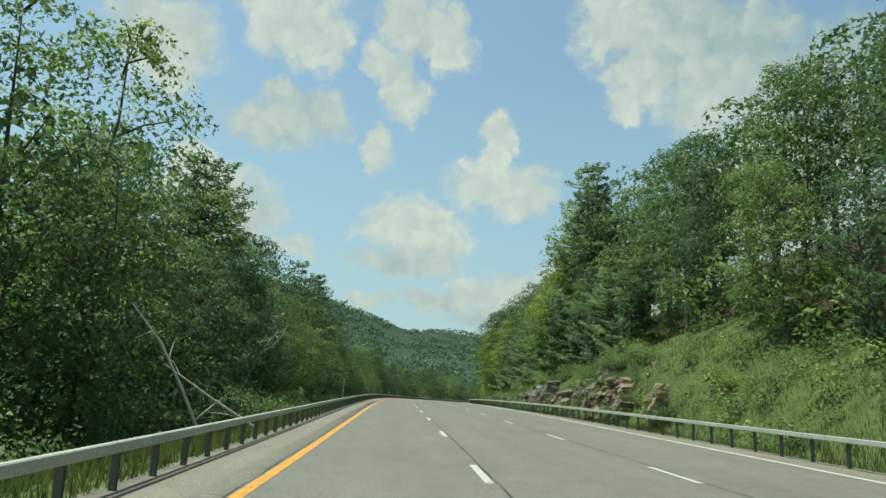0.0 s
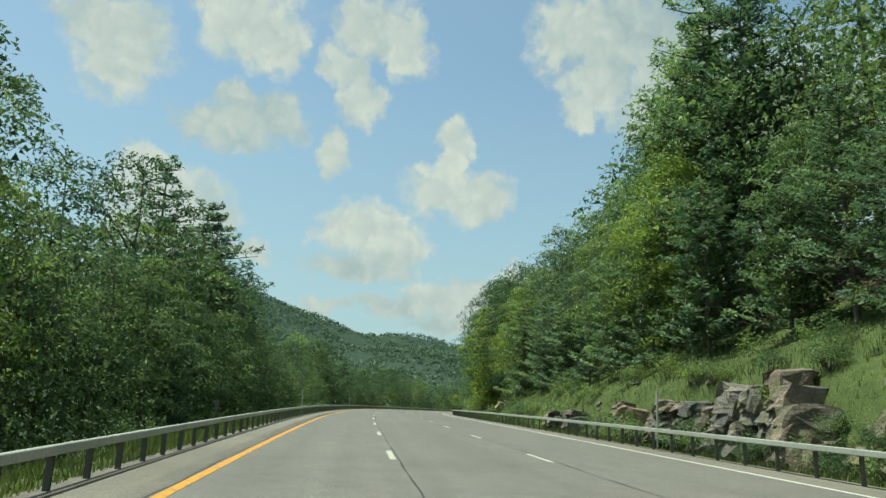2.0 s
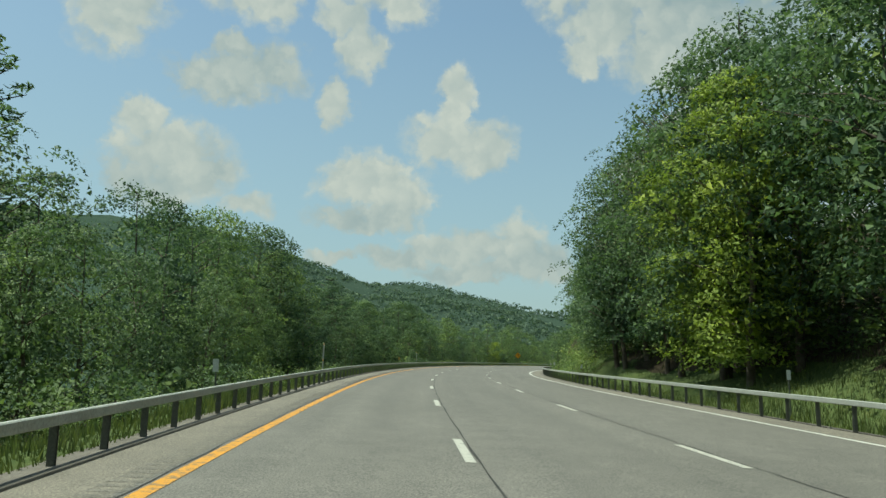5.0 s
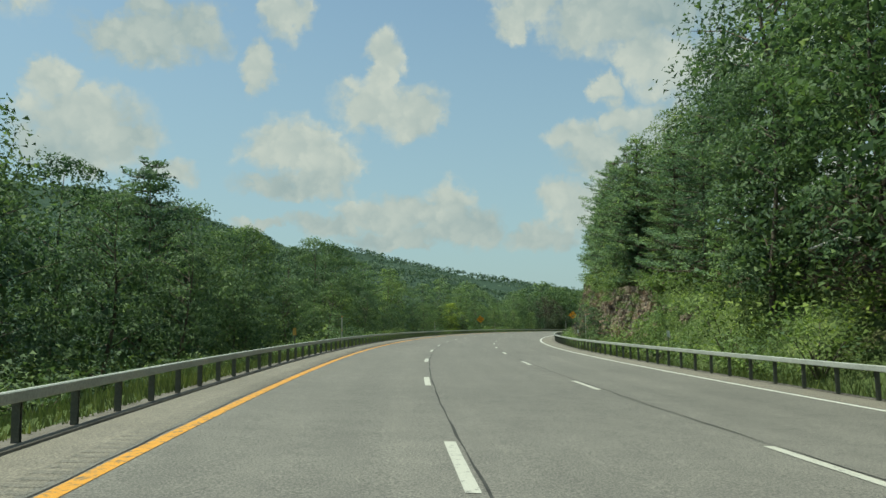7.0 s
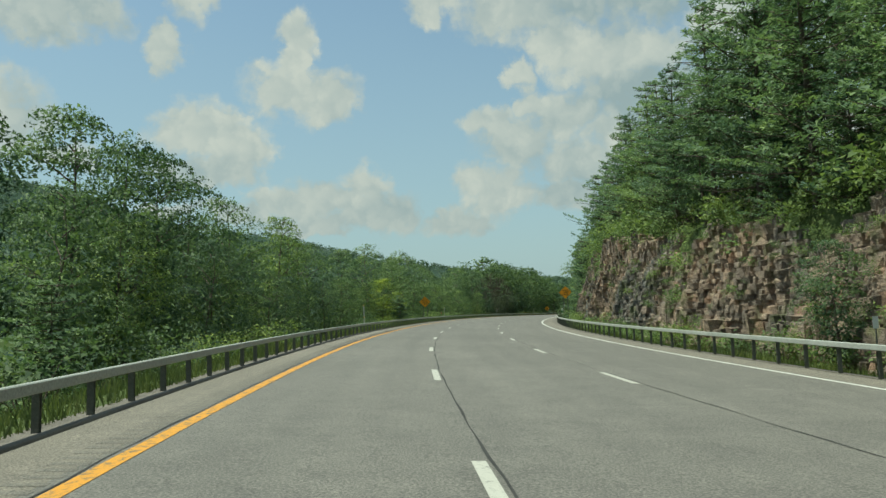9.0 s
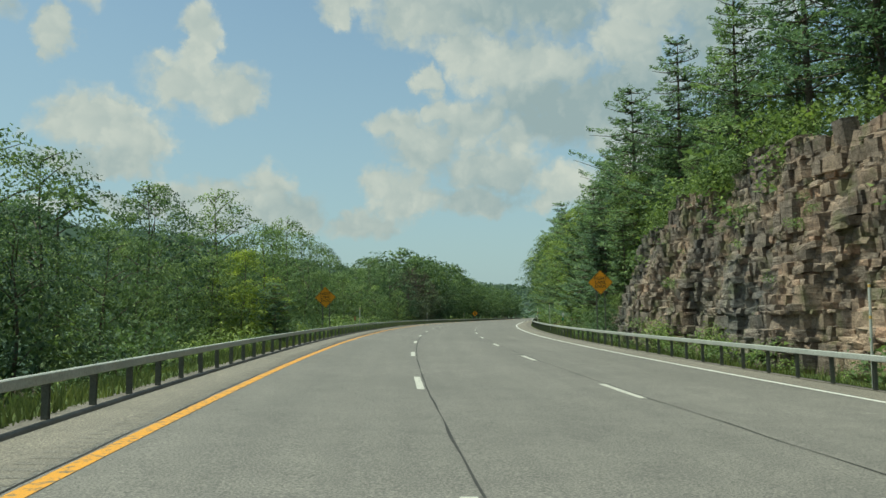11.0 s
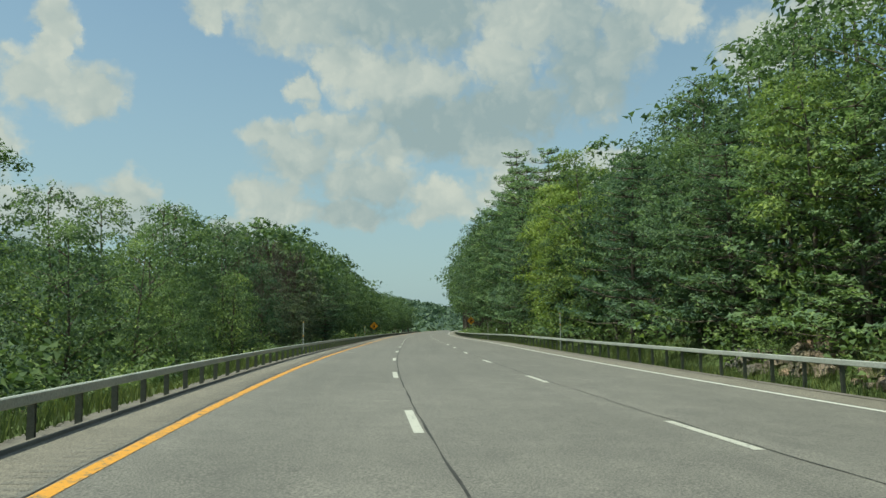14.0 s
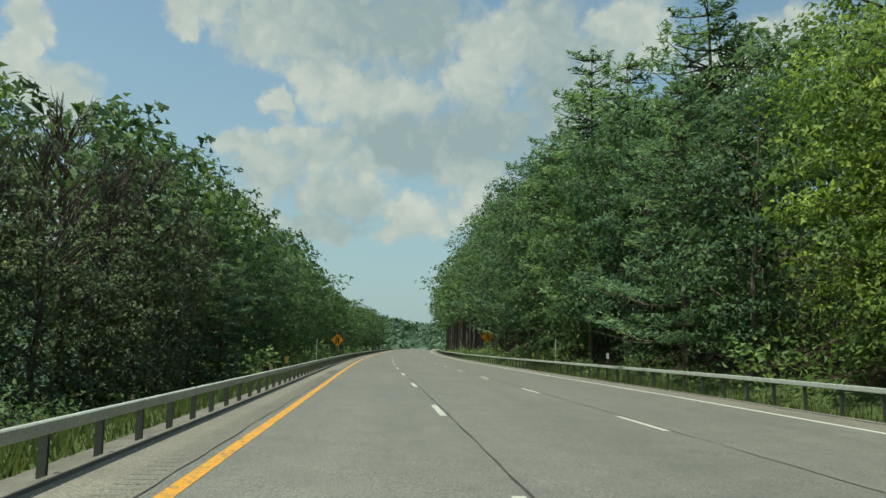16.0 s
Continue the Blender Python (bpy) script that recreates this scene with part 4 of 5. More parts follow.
TOP_LS = np.array([-40, 30, 40, 60, 70, 90, 117, 130, 143, 157, 175, 198, 211, 235, 250, 262, 272, 293, 324, 343, 366, 387, 412, 424, 437, 455, 470, 485, 520, 565, 620, 900])
TOP_LZ = np.array([17.5, 17.5, 19.0, 18.5, 18.2, 17.2, 17.0, 17.0, 16.5, 13.9, 12.6, 15.6, 15.0, 12.4, 12.0, 12.2, 13.8, 12.8, 11.2, 12.0, 13.4, 13.4, 10.2, 10.8, 12.8, 14.8, 17, 18.5, 19.5, 16.5, 14.5, 14.5])
TOP_RS = np.array([-40, 40, 64, 85, 118, 150, 186, 211, 234, 261, 285, 335, 348, 374, 400, 423, 428, 437, 462, 478, 511, 540, 600, 900])
TOP_RZ = np.array([25, 25, 26.5, 27.5, 28.5, 26.5, 27.5, 29, 30, 27, 25, 21, 21.5, 20, 20.5, 20.5, 18.5, 20, 20, 23.5, 30, 31, 31, 31])


def wood_left():
    s = 9.0
    while s < 760:
        for row, lat in enumerate((-10.4, -14.8, -21.5)):
            if row == 2 and (s > 560 or random.random() < 0.4):
                continue
            sp, lt = s + random.uniform(-1.8, 1.8), lat + random.uniform(-1.4, 1.4)
            top = float(np.interp(sp, TOP_LS, TOP_LZ)) * (0.66, 1.0, 1.0)[row] * random.uniform(0.86, 1.06) + (abs(lt) - 14) * 0.12
            h = top - float(ground_z(sp, lt))
            if row < 2 and s < (560 if row == 0 else 455):
                kind = random.choice(DYING if row == 0 and 440 < s < 478 else SECOND if (row and not 190 < s < 290) or s > 485 else NEAR if row else FINE)
                kind.put(sp, lt, h / kind.grown * (0.94 if row == 0 else 1.0), tilt=2.5, tall=random.uniform(1.0, 1.08))
            else:
                put_deep(sp, lt, h, random.random() < 0.12)
        s += random.uniform(5.9, 7.9)


EDGE_S = np.array([0, 148, 164, 182, 194, 213, 230, 250, 262, 276, 290, 306, 323, 342, 357, 370, 394, 431, 445, 458, 470, 483, 495, 516, 557, 800])
EDGE_Z = np.array([19, 19.5, 23.5, 24, 22.5, 23, 23, 19.5, 18, 19, 21, 19.5, 16.5, 18, 17.5, 14.5, 15.5, 17, 17, 19, 19.5, 23, 27, 27.5, 30, 30])


def wood_right():
    s = 12.0
    while s < 760:
        f = float(np.interp(s, [0, 40, 100, 150, 175, 190, 205, 222, 240, 340, 360, 400, 440, 520], [25, 25, 25, 23, 23.5, 22, 20.8, 21.5, 22.3, 22.3, 20.8, 20.6, 20.2, 20.2]))
        for row, off in enumerate((0, 5.0, 11.0, 18.5)):
            sp, lt = s + random.uniform(-1.8, 1.8), f + off + random.uniform(-1.0, 1.2)
            if row == 0:
                top = float(road_z(sp, 16) + np.interp(sp, EDGE_S, EDGE_Z)) * random.uniform(0.85 if 155 < sp < 195 else 0.66, 0.98)
            else:
                top = (float(np.interp(sp, TOP_RS, TOP_RZ)) + (lt - 28) * 0.72) * random.uniform(0.88, 1.07)
            h = max(min(top - float(ground_z(sp, lt)), 26.0), 4.5)
            if (row == 3 and random.random() < 0.55) or (row > 1 and s > 560):
                continue
            if row < 2 and s < (560 if row == 0 else 455):
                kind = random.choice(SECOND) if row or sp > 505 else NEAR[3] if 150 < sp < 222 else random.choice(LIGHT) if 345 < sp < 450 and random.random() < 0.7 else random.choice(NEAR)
                if row == 0 and random.random() < float(np.interp(sp, [45, 60, 160, 161, 222, 228, 300, 342, 432, 433], [0.2, 0.42, 0.42, 0, 0, 0.6, 0.5, 0.5, 0.5, 0.05])):
                    random.choice(PINE).put(sp, lt, min(h, 17) / 20.0, tilt=1.5)
                    continue
                kind.put(sp, lt, h / kind.grown, tilt=2.5, tall=random.uniform(1.0, 1.08))
            else:
                put_deep(sp, lt, h, random.random() < 0.15)
        s += random.uniform(5.9, 7.9)


wood_left()
wood_right()
for s, lat, h in ((60, -15, 24), (66, -16, 25), (86, -18, 23), (118, -15, 25), (133, -16, 25.5), (137, -15, 25), (150, -17.5, 22.5), (157, -18.5, 22), (165, -19.5, 22), (172, -20, 21), (235, -15, 16), (486, -20, 23), (492, -17, 22), (505, -16, 22), (560, -14, 22), (628, -13, 18),
                  (102, 29, 28), (106, 30, 29), (112, 31, 27), (118, 30, 24), (259, 22.0, 14), (266, 22.4, 14.5), (274, 22.2, 14.5), (281, 22.4, 15.5), (289, 22.6, 15), (298, 22.6, 13), (304, 22.8, 13.5), (311, 23.4, 14), (318, 22.9, 12.5), (325, 23.6, 14), (333, 23.4, 13), (343, 23, 15), (356, 23, 18), (375, 25, 18), (388, 26, 19), (424, 27, 15), (469, 25, 25), (483, 24, 26), (494, 23.5, 31), (499, 25, 28), (516, 24, 28), (557, 23, 30)):
    random.choice(PINE).put(s, lat, h / 20.0, tilt=1.5)
for s, lat, h in ((175, 20.8, 18), (180, 21.3, 17), (153, 22.3, 13.5), (102, 23.6, 15), (438, 20.4, 15), (446, 20.8, 17), (345, -9.6, 10)):
    BRIGHT[0].put(s, lat, h / 15.0, tilt=2)
for s, lat, h in ((452, -10.5, 14), (457, -12, 16.5), (462, -10.5, 15.5), (467, -12.5, 17.5), (447, -13, 15), (205, 23, 21), (196, 25, 24), (470, 27, 22)):
    DYING[0].put(s, lat, h / 15.0, tilt=2)
for s, lat, h in ((256.5, 17.4, 4.6), (264, 17.3, 5.2), (236, 18.0, 3.4), (346, 17.6, 4.0)):
    NEAR[1].put(s, lat, h / 15.0, tilt=5, tall=0.9)


def far_hills_wood():
    """Crowns on the hills beyond the valley, with distance haze in their leaf colour."""
    quads = []
    for k in range(19000):
        r = 520 * (3400 / 520) ** (random.random() ** 0.9)
        a = radians(random.uniform(-17, 42))
        x, y = 5 + r * math.sin(a), 100 + r * math.cos(a)
        size = random.uniform(4.0, 6.5) * (0.75 + r / 3600)
        z = float(far_z(np.array(x), np.array(y)))
        d = rng.normal(size=(7, 3))
        d /= np.linalg.norm(d, axis=1)[:, None]
        d[:, 2] = np.abs(d[:, 2])
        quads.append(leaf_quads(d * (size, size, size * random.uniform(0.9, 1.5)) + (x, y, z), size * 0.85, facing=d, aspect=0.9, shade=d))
    ob = new("far_woods", leaf_mesh("far_woods", np.concatenate(quads), M_HAZEDWOOD))
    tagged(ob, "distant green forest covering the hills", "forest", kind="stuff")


def finish_deep():
    ob = new("deep_woods", leaf_mesh("deep_woods", np.concatenate(deep_quads), LEAF_DEEP))
    tagged(ob, "dense green forest behind the front trees", "forest", kind="stuff")
    v, f = join(deep_wood)
    tagged(new("deep_trunks", mesh_of("deep_trunks", v, f, M_BARK, True)), "brown trunks standing within the forest", "tree trunks", kind="stuff")


LEAF_DEEP = leaf_material("deep_leaves", [(0.0, (0.076, 0.122, 0.072)), (0.5, (0.108, 0.164, 0.082)), (1.0, (0.15, 0.215, 0.086))])
finish_deep()
far_hills_wood()

# ---------------------------------------------------------------- the broken face of the cutting
CUT = np.random.default_rng(31)


def cracked(s, z, ws, wz, depth, tilt):
    """Steps of a broken face: each cell of rock stands out by its own depth and leans its own way."""
    cs, cz = np.floor(s / ws), np.floor(z / wz)
    best, out = np.full(s.shape, 1e9), np.zeros(s.shape)
    for di in (-1, 0, 1):
        for dj in (-1, 0, 1):
            a, b = cs + di, cz + dj

            def chance(k):
                return np.modf(np.abs(np.sin(a * 127.1 + b * 311.7 + k * 74.7) * 43758.5453))[0]

            ps, pz = (a + 0.1 + 0.8 * chance(1)) * ws, (b + 0.1 + 0.8 * chance(2)) * wz
            d = np.maximum(np.abs(s - ps) / ws, np.abs(z - pz) / wz)
            v = depth * (chance(3) * 2 - 1) + tilt * ((chance(4) - 0.5) * (s - ps) + (chance(5) - 0.5) * (z - pz))
            out, best = np.where(d < best, v, out), np.minimum(d, best)
    return out


def face_top(s):
    return np.interp(s, FOOT_S, FOOT_Z) * np.interp(s, [245, 250, 346, 353], [0.5, 0.97, 1.0, 0.4]) + 0.5 * np.sin(s * 0.5) * np.sin(s * 0.17) + cracked(s, 0 * s, 1.6, 1.0, 0.3, 0)


# ---------------------------------------------------------------- undergrowth
under_leaves, under_count = [], [0]
UNDER = [bush(3.0, 2.2, 230, 0.33, 73), bush(2.2, 1.5, 180, 0.28, 74)]


def shrub(s, lat, k, up=0.0):
    """The first shrubs are things of their own; the rest are joined into one undergrowth."""
    under_count[0] += 1
    if under_count[0] <= 260:
        random.choice(BUSH).put(s, lat, k, down=-up)
        return
    _, q = random.choice(UNDER)
    under_leaves.append(set_leaves(q, random.uniform(0, 6.283), k, spot(s, lat, up)))


for s, lat, k in ((44, 18.3, .9), (58, 18.6, 1.1), (70, 18.2, .8), (128, 18.6, 1.0), (136, 19.0, .9), (216, 18.4, 1.2), (221, 18.0, 1.1), (226, 18.8, 1.3), (243, 17.9, 1.0), (254, 17.6, 1.0), (268, 17.4, .8), (281, 17.4, .8), (296, 17.4, .8), (306, 17.4, .7), (323, 17.3, .9), (331, 17.3, .8), (344, 17.4, 1.0), (349, 17.6, 1.1)):
    shrub(s, lat, k)
for k in range(100):
    shrub(6 + k * 4.4 + random.uniform(-1.2, 1.2), random.uniform(-7.6, -5.6), random.uniform(0.6, 1.15))
for k in range(36):
    shrub(random.uniform(42, 104), random.uniform(16.9, 17.9), random.uniform(0.3, 0.7))
for k in range(34):
    s, up = random.uniform(44, 101), random.uniform(0.3, 2.6)
    lat = 17.7 + 0.24 * up
    shrub(s, lat, random.uniform(0.22, 0.45), max(0.0, float(road_z(s, 15.6)) + up * float(np.interp(s, [44, 62, 70, 101], [1.2, 1.2, 0.7, 0.6])) - float(ground_z(s, lat))))
for k in range(26):
    shrub(random.uniform(42, 104), random.uniform(19.3, 21.0), random.uniform(0.4, 0.8))
for k in range(56):
    shrub(random.uniform(40, 165), random.uniform(17.4, 24.5), random.uniform(0.22, 0.7))
for k in range(40):
    shrub(random.uniform(214, 248), random.uniform(17.3, 23.5), random.uniform(0.3, 0.8))
for k in range(26):
    shrub(158 + k * 2.3 + random.uniform(-0.8, 0.8), 23.6 + random.uniform(-0.6, 1.4), random.uniform(0.7, 1.2))
for k in range(34):
    shrub(random.uniform(20, 46), random.uniform(17.4, 24.5), random.uniform(0.3, 0.8))
for k in range(34):
    shrub(random.uniform(240, 254), random.uniform(17.8, 20.8), random.uniform(0.25, 0.55))
for k in range(22):
    shrub(random.uniform(356, 402), random.uniform(-6.2, -4.4), random.uniform(0.6, 1.05))
for k in range(22):
    shrub(random.uniform(98, 160), random.uniform(17.3, 23), random.uniform(0.25, 0.75))
for k in range(40):
    shrub(random.uniform(234, 252), random.uniform(17.2, 21.5), random.uniform(0.25, 0.65))
for k in range(46):
    shrub(random.uniform(216, 247), random.uniform(17.0, 22), random.uniform(0.25, 0.6))
for k in range(16):
    shrub(random.uniform(351, 372), random.uniform(17.6, 21.6), random.uniform(0.25, 0.7))
for k in range(22):
    shrub(random.uniform(350, 404), random.uniform(17.8, 20.6), random.uniform(0.3, 0.85))
for k in range(125):
    s = 20 + k * 4.6 + random.uniform(-1.5, 1.5)
    f = float(np.interp(s, [0, 100, 150, 175, 215, 240, 340, 360, 400, 440, 520], [23.5, 23.5, 21.5, 22.5, 21.5, 21.6, 21.6, 19.6, 19.4, 19, 19]))
    if 158 < s < 214:
        f += 2.0
    shrub(s, f + random.uniform(-1.2, 0.8) + (1.6 if s < 158 else 0), random.uniform(0.6, 1.3) * (0.6 if s < 158 else 1.0))
for k in range(80):
    shrub(random.uniform(247, 352), random.uniform(16.6, 17.5), random.uniform(0.22, 0.55))
for k in range(54):
    shrub(248 + k * 1.9 + random.uniform(-0.8, 0.8), 21.5 + random.uniform(-0.4, 0.7), random.uniform(0.35, 0.85))
for k in range(40):
    shrub(470 + k * 4.0, -6.5 + random.uniform(-1, 1), random.uniform(0.8, 1.4))
for k in range(44):
    s = random.uniform(298, 348)
    shrub(s, 21.0 + random.uniform(-0.3, 0.8), random.uniform(0.5, 1.0), max(0.0, float(road_z(s, 15.6) + face_top(np.array(s)) - ground_z(s, 21.2)) - 0.4))
for k in range(26):
    s = random.choice((262, 266, 270, 283, 306, 326, 328, 330, 333, 338)) + random.gauss(0, 1.5)
    shrub(s, 20.7, random.uniform(0.5, 1.0), float(road_z(s, 15.6) + face_top(np.array(s)) - ground_z(s, 20.7)) - 0.3)
for k in range(100):
    s, u = random.choice((random.uniform(248, 300), random.uniform(248, 346))), random.uniform(0.1, 1.0)
    z = u * float(np.interp(s, FOOT_S, FOOT_Z))
    lat = 18.15 + 1.9 * u + 0.4 * math.sin(s * 0.33)
    shrub(s, lat, random.uniform(0.15, 0.38), float(road_z(s, 15.6)) + z - float(ground_z(s, lat)))
for k in range(130):
    shrub(6 + k * 3.7 + random.uniform(-1, 1), random.uniform(-13.5, -9.5), random.uniform(1.1, 1.9))
for k in range(70):
    shrub(8 + k * 6.8 + random.uniform(-1.5, 1.5), random.uniform(-19, -15.5), random.uniform(1.5, 2.2))
for k in range(120):
    s = 12 + k * 4.0 + random.uniform(-1, 1)
    f = float(np.interp(s, [0, 100, 150, 215, 240, 340, 360, 400, 520], [27, 27, 25.5, 25.3, 25, 25, 23, 22.8, 22.6]))
    shrub(s, f + random.uniform(-1.2, 2.4), random.uniform(1.1, 1.9))
tagged(new("undergrowth", leaf_mesh("undergrowth", np.concatenate(under_leaves), BUSHLEAF)), "low green scrub and brambles under the trees", "undergrowth", kind="stuff")
for s, lat, k in ((80, 24, 1.1), (96, 23.2, 1.3), (112, 23, 1.2), (126, 22.4, 1.0), (146, 22, 1.4), (258, 21.8, .9), (270, 21.6, .8), (277, 21.8, .7), (385, 21.5, 1.1), (398, 21.2, 1.3), (412, 20.8, 1.3), (426, 20.4, 1.2), (438, 20, 1.2), (351, 20.6, .9), (358, 20.4, 1.2), (366, 20.8, 1.0), (373, 20.2, 1.3), (379, 20.8, .9), (392, 20.4, 1.1), (405, 20.0, 1.0), (232, 22.2, 1.1), (66, 23.4, 1.2), (88, 23.6, 1.0), (104, 23.0, 1.3), (119, 22.8, .9), (135, 22.6, 1.2), (100, -8.5, 1.0), (152, -8.0, .8), (262, -7.4, .6), (344, -7, .7), (466, -7, 1.0)):
    YOUNG[0].put(s, lat, k, tilt=2)


def grass():
    n = 175000
    s = rng.uniform(4, 500, n)
    pick = rng.random(n)
    lat = np.where(pick < 0.5, -1.92 - 3.4 * rng.random(n) ** 1.6, 15.55 + 3.4 * rng.random(n) ** 1.1)
    up = pick > 0.78
    s = np.where(up & (rng.random(n) < 0.7), rng.uniform(20, 175, n), s)
    lat = np.where(up, 17.8 + rng.random(n) * 6.5, lat)
    late = up & (rng.random(n) < 0.25)
    s = np.where(late, rng.uniform(352, 420, n), s)
    lat = np.where(late, 16.5 + rng.random(n) * 4.0, lat)
    rocky = np.interp(s, ROCK_S, ROCK_W) > 0.3
    keep = ~(up & rocky)
    s, lat = s[keep], lat[keep]
    n = len(s)
    x, y = flat_xy(s, lat)
    z = ground_z(s, lat) - 0.03
    h = rng.uniform(0.12, 0.40, n) * np.where(lat > 17.5, 1.5, 1.0) * (1 + 0.5 * np.sin(s * 0.31) * np.sin(s * 0.083 + lat))
    a, b = rng.uniform(0, 6.28, n), rng.uniform(0, 6.28, n)
    w = rng.uniform(0.010, 0.026, n)
    lean = h * rng.uniform(0.1, 0.55, n)
    p = np.stack([x, y, z], -1)
    sd = np.stack([np.cos(a), np.sin(a), 0 * a], -1) * w[:, None]
    tip = p + np.stack([np.cos(b) * lean, np.sin(b) * lean, h], -1)
    q = np.stack([p - sd, p + sd, tip], 1)
    tagged(new("grass", quads_mesh("grass", q, GRASS)), "tall rough green grass along the verges", "grass", kind="stuff")


grass()


# ---------------------------------------------------------------- rock
def rock_meshes(count, seed, mat):
    out = []
    r = random.Random(seed)
    for k in range(count):
        b = bmesh.new()
        bmesh.ops.create_cube(b, size=1.0)
        bmesh.ops.subdivide_edges(b, edges=b.edges[:], cuts=1, use_grid_fill=True)
        bmesh.ops.bevel(b, geom=[e for e in b.edges if all(sum(abs(c) > 0.4 for c in v.co) >= 2 for v in e.verts)], offset=0.09, segments=1, affect="EDGES")
        for v in b.verts:
            corner = sum(abs(c) > 0.4 for c in v.co)
            j = 0.10 if corner < 3 else 0.15
            v.co += Vector((r.uniform(-j, j) + 0.22 * v.co.z, r.uniform(-j, j), r.uniform(-j, j)))
        bmesh.ops.triangulate(b, faces=b.faces[:])
        me = bpy.data.meshes.new("rock")
        b.to_mesh(me)
        b.free()
        me.materials.append(mat)
        out.append(me)
    return out


RED_ROCKS = rock_meshes(12, 8, M_REDROCK)


def rock_bank(name, label, spots):
    """spots: s, lat, z above the road, size in x y z, tilt. The first 300 are stones of their own."""
    bank = tagged(new(name), label, "rock", "rock outcrops")
    vv, ff = [], []
    for k, (s, lat, z, sx, sy, sz, tilt) in enumerate(spots):
        x, y = map(float, flat_xy(s, lat))
        m = pose(x, y, z, random.gauss(0, tilt), random.gauss(0, tilt), -math.degrees(float(heading(s))) + random.gauss(0, tilt * 1.6)) @ Matrix.Diagonal((sx, sy, sz, 1))
        me = random.choice(RED_ROCKS)
        if k < 300:
            part("stone", me, bank).matrix_basis = m
        else:
            b = len(vv)
            vv += [tuple(m @ v.co) for v in me.vertices]
            ff += [tuple(i + b for i in p.vertices) for p in me.polygons]
    if vv:
        tagged(part("far_stones", mesh_of("far_stones", vv, ff, M_REDROCK), bank), kind="stuff")


def face_lat(s, z, u):
    grey = smooth(262, 268, s) * (1 - smooth(297, 303, s))
    rough = cracked(s, z, 2.6, 1.9, 0.16 - 0.05 * grey, 0.1) + cracked(s + 4.1, 0 * z, 3.2, 9.0, 0.2, 0.05)
    return 18.1 + 2.5 * u + 0.4 * np.sin(s * 0.33) + 0.3 * np.sin(s * 0.9 + z * 0.7) + rough + 0.9 * smooth(0.62, 0.95, u) * grey


def block_shapes(count):
    """Blocks with a broken front; x goes into the hill."""
    out = []
    for k in range(count):
        q = [Vector((0.0 + CUT.uniform(-0.09, 0.12), y * (1 + CUT.uniform(-0.06, 0.05)), z * (1 + CUT.uniform(-0.07, 0.05)))) for y, z in ((-.5, -.5), (.5, -.5), (.5, .5), (-.5, .5))]
        q.append(sum(q, Vector()) / 4 + Vector((CUT.uniform(-0.10, 0.02), CUT.uniform(-.2, .2), CUT.uniform(-.2, .2))))
        q += [Vector((1.0, y, z)) for y, z in ((-.5, -.5), (.5, -.5), (.5, .5), (-.5, .5))]
        f = [(1, 0, 4), (2, 1, 4), (3, 2, 4), (0, 3, 4), (0, 1, 6, 5), (1, 2, 7, 6), (2, 3, 8, 7), (3, 0, 5, 8)]
        out.append(mesh_of("block", q, f, M_ROCK))
    return out


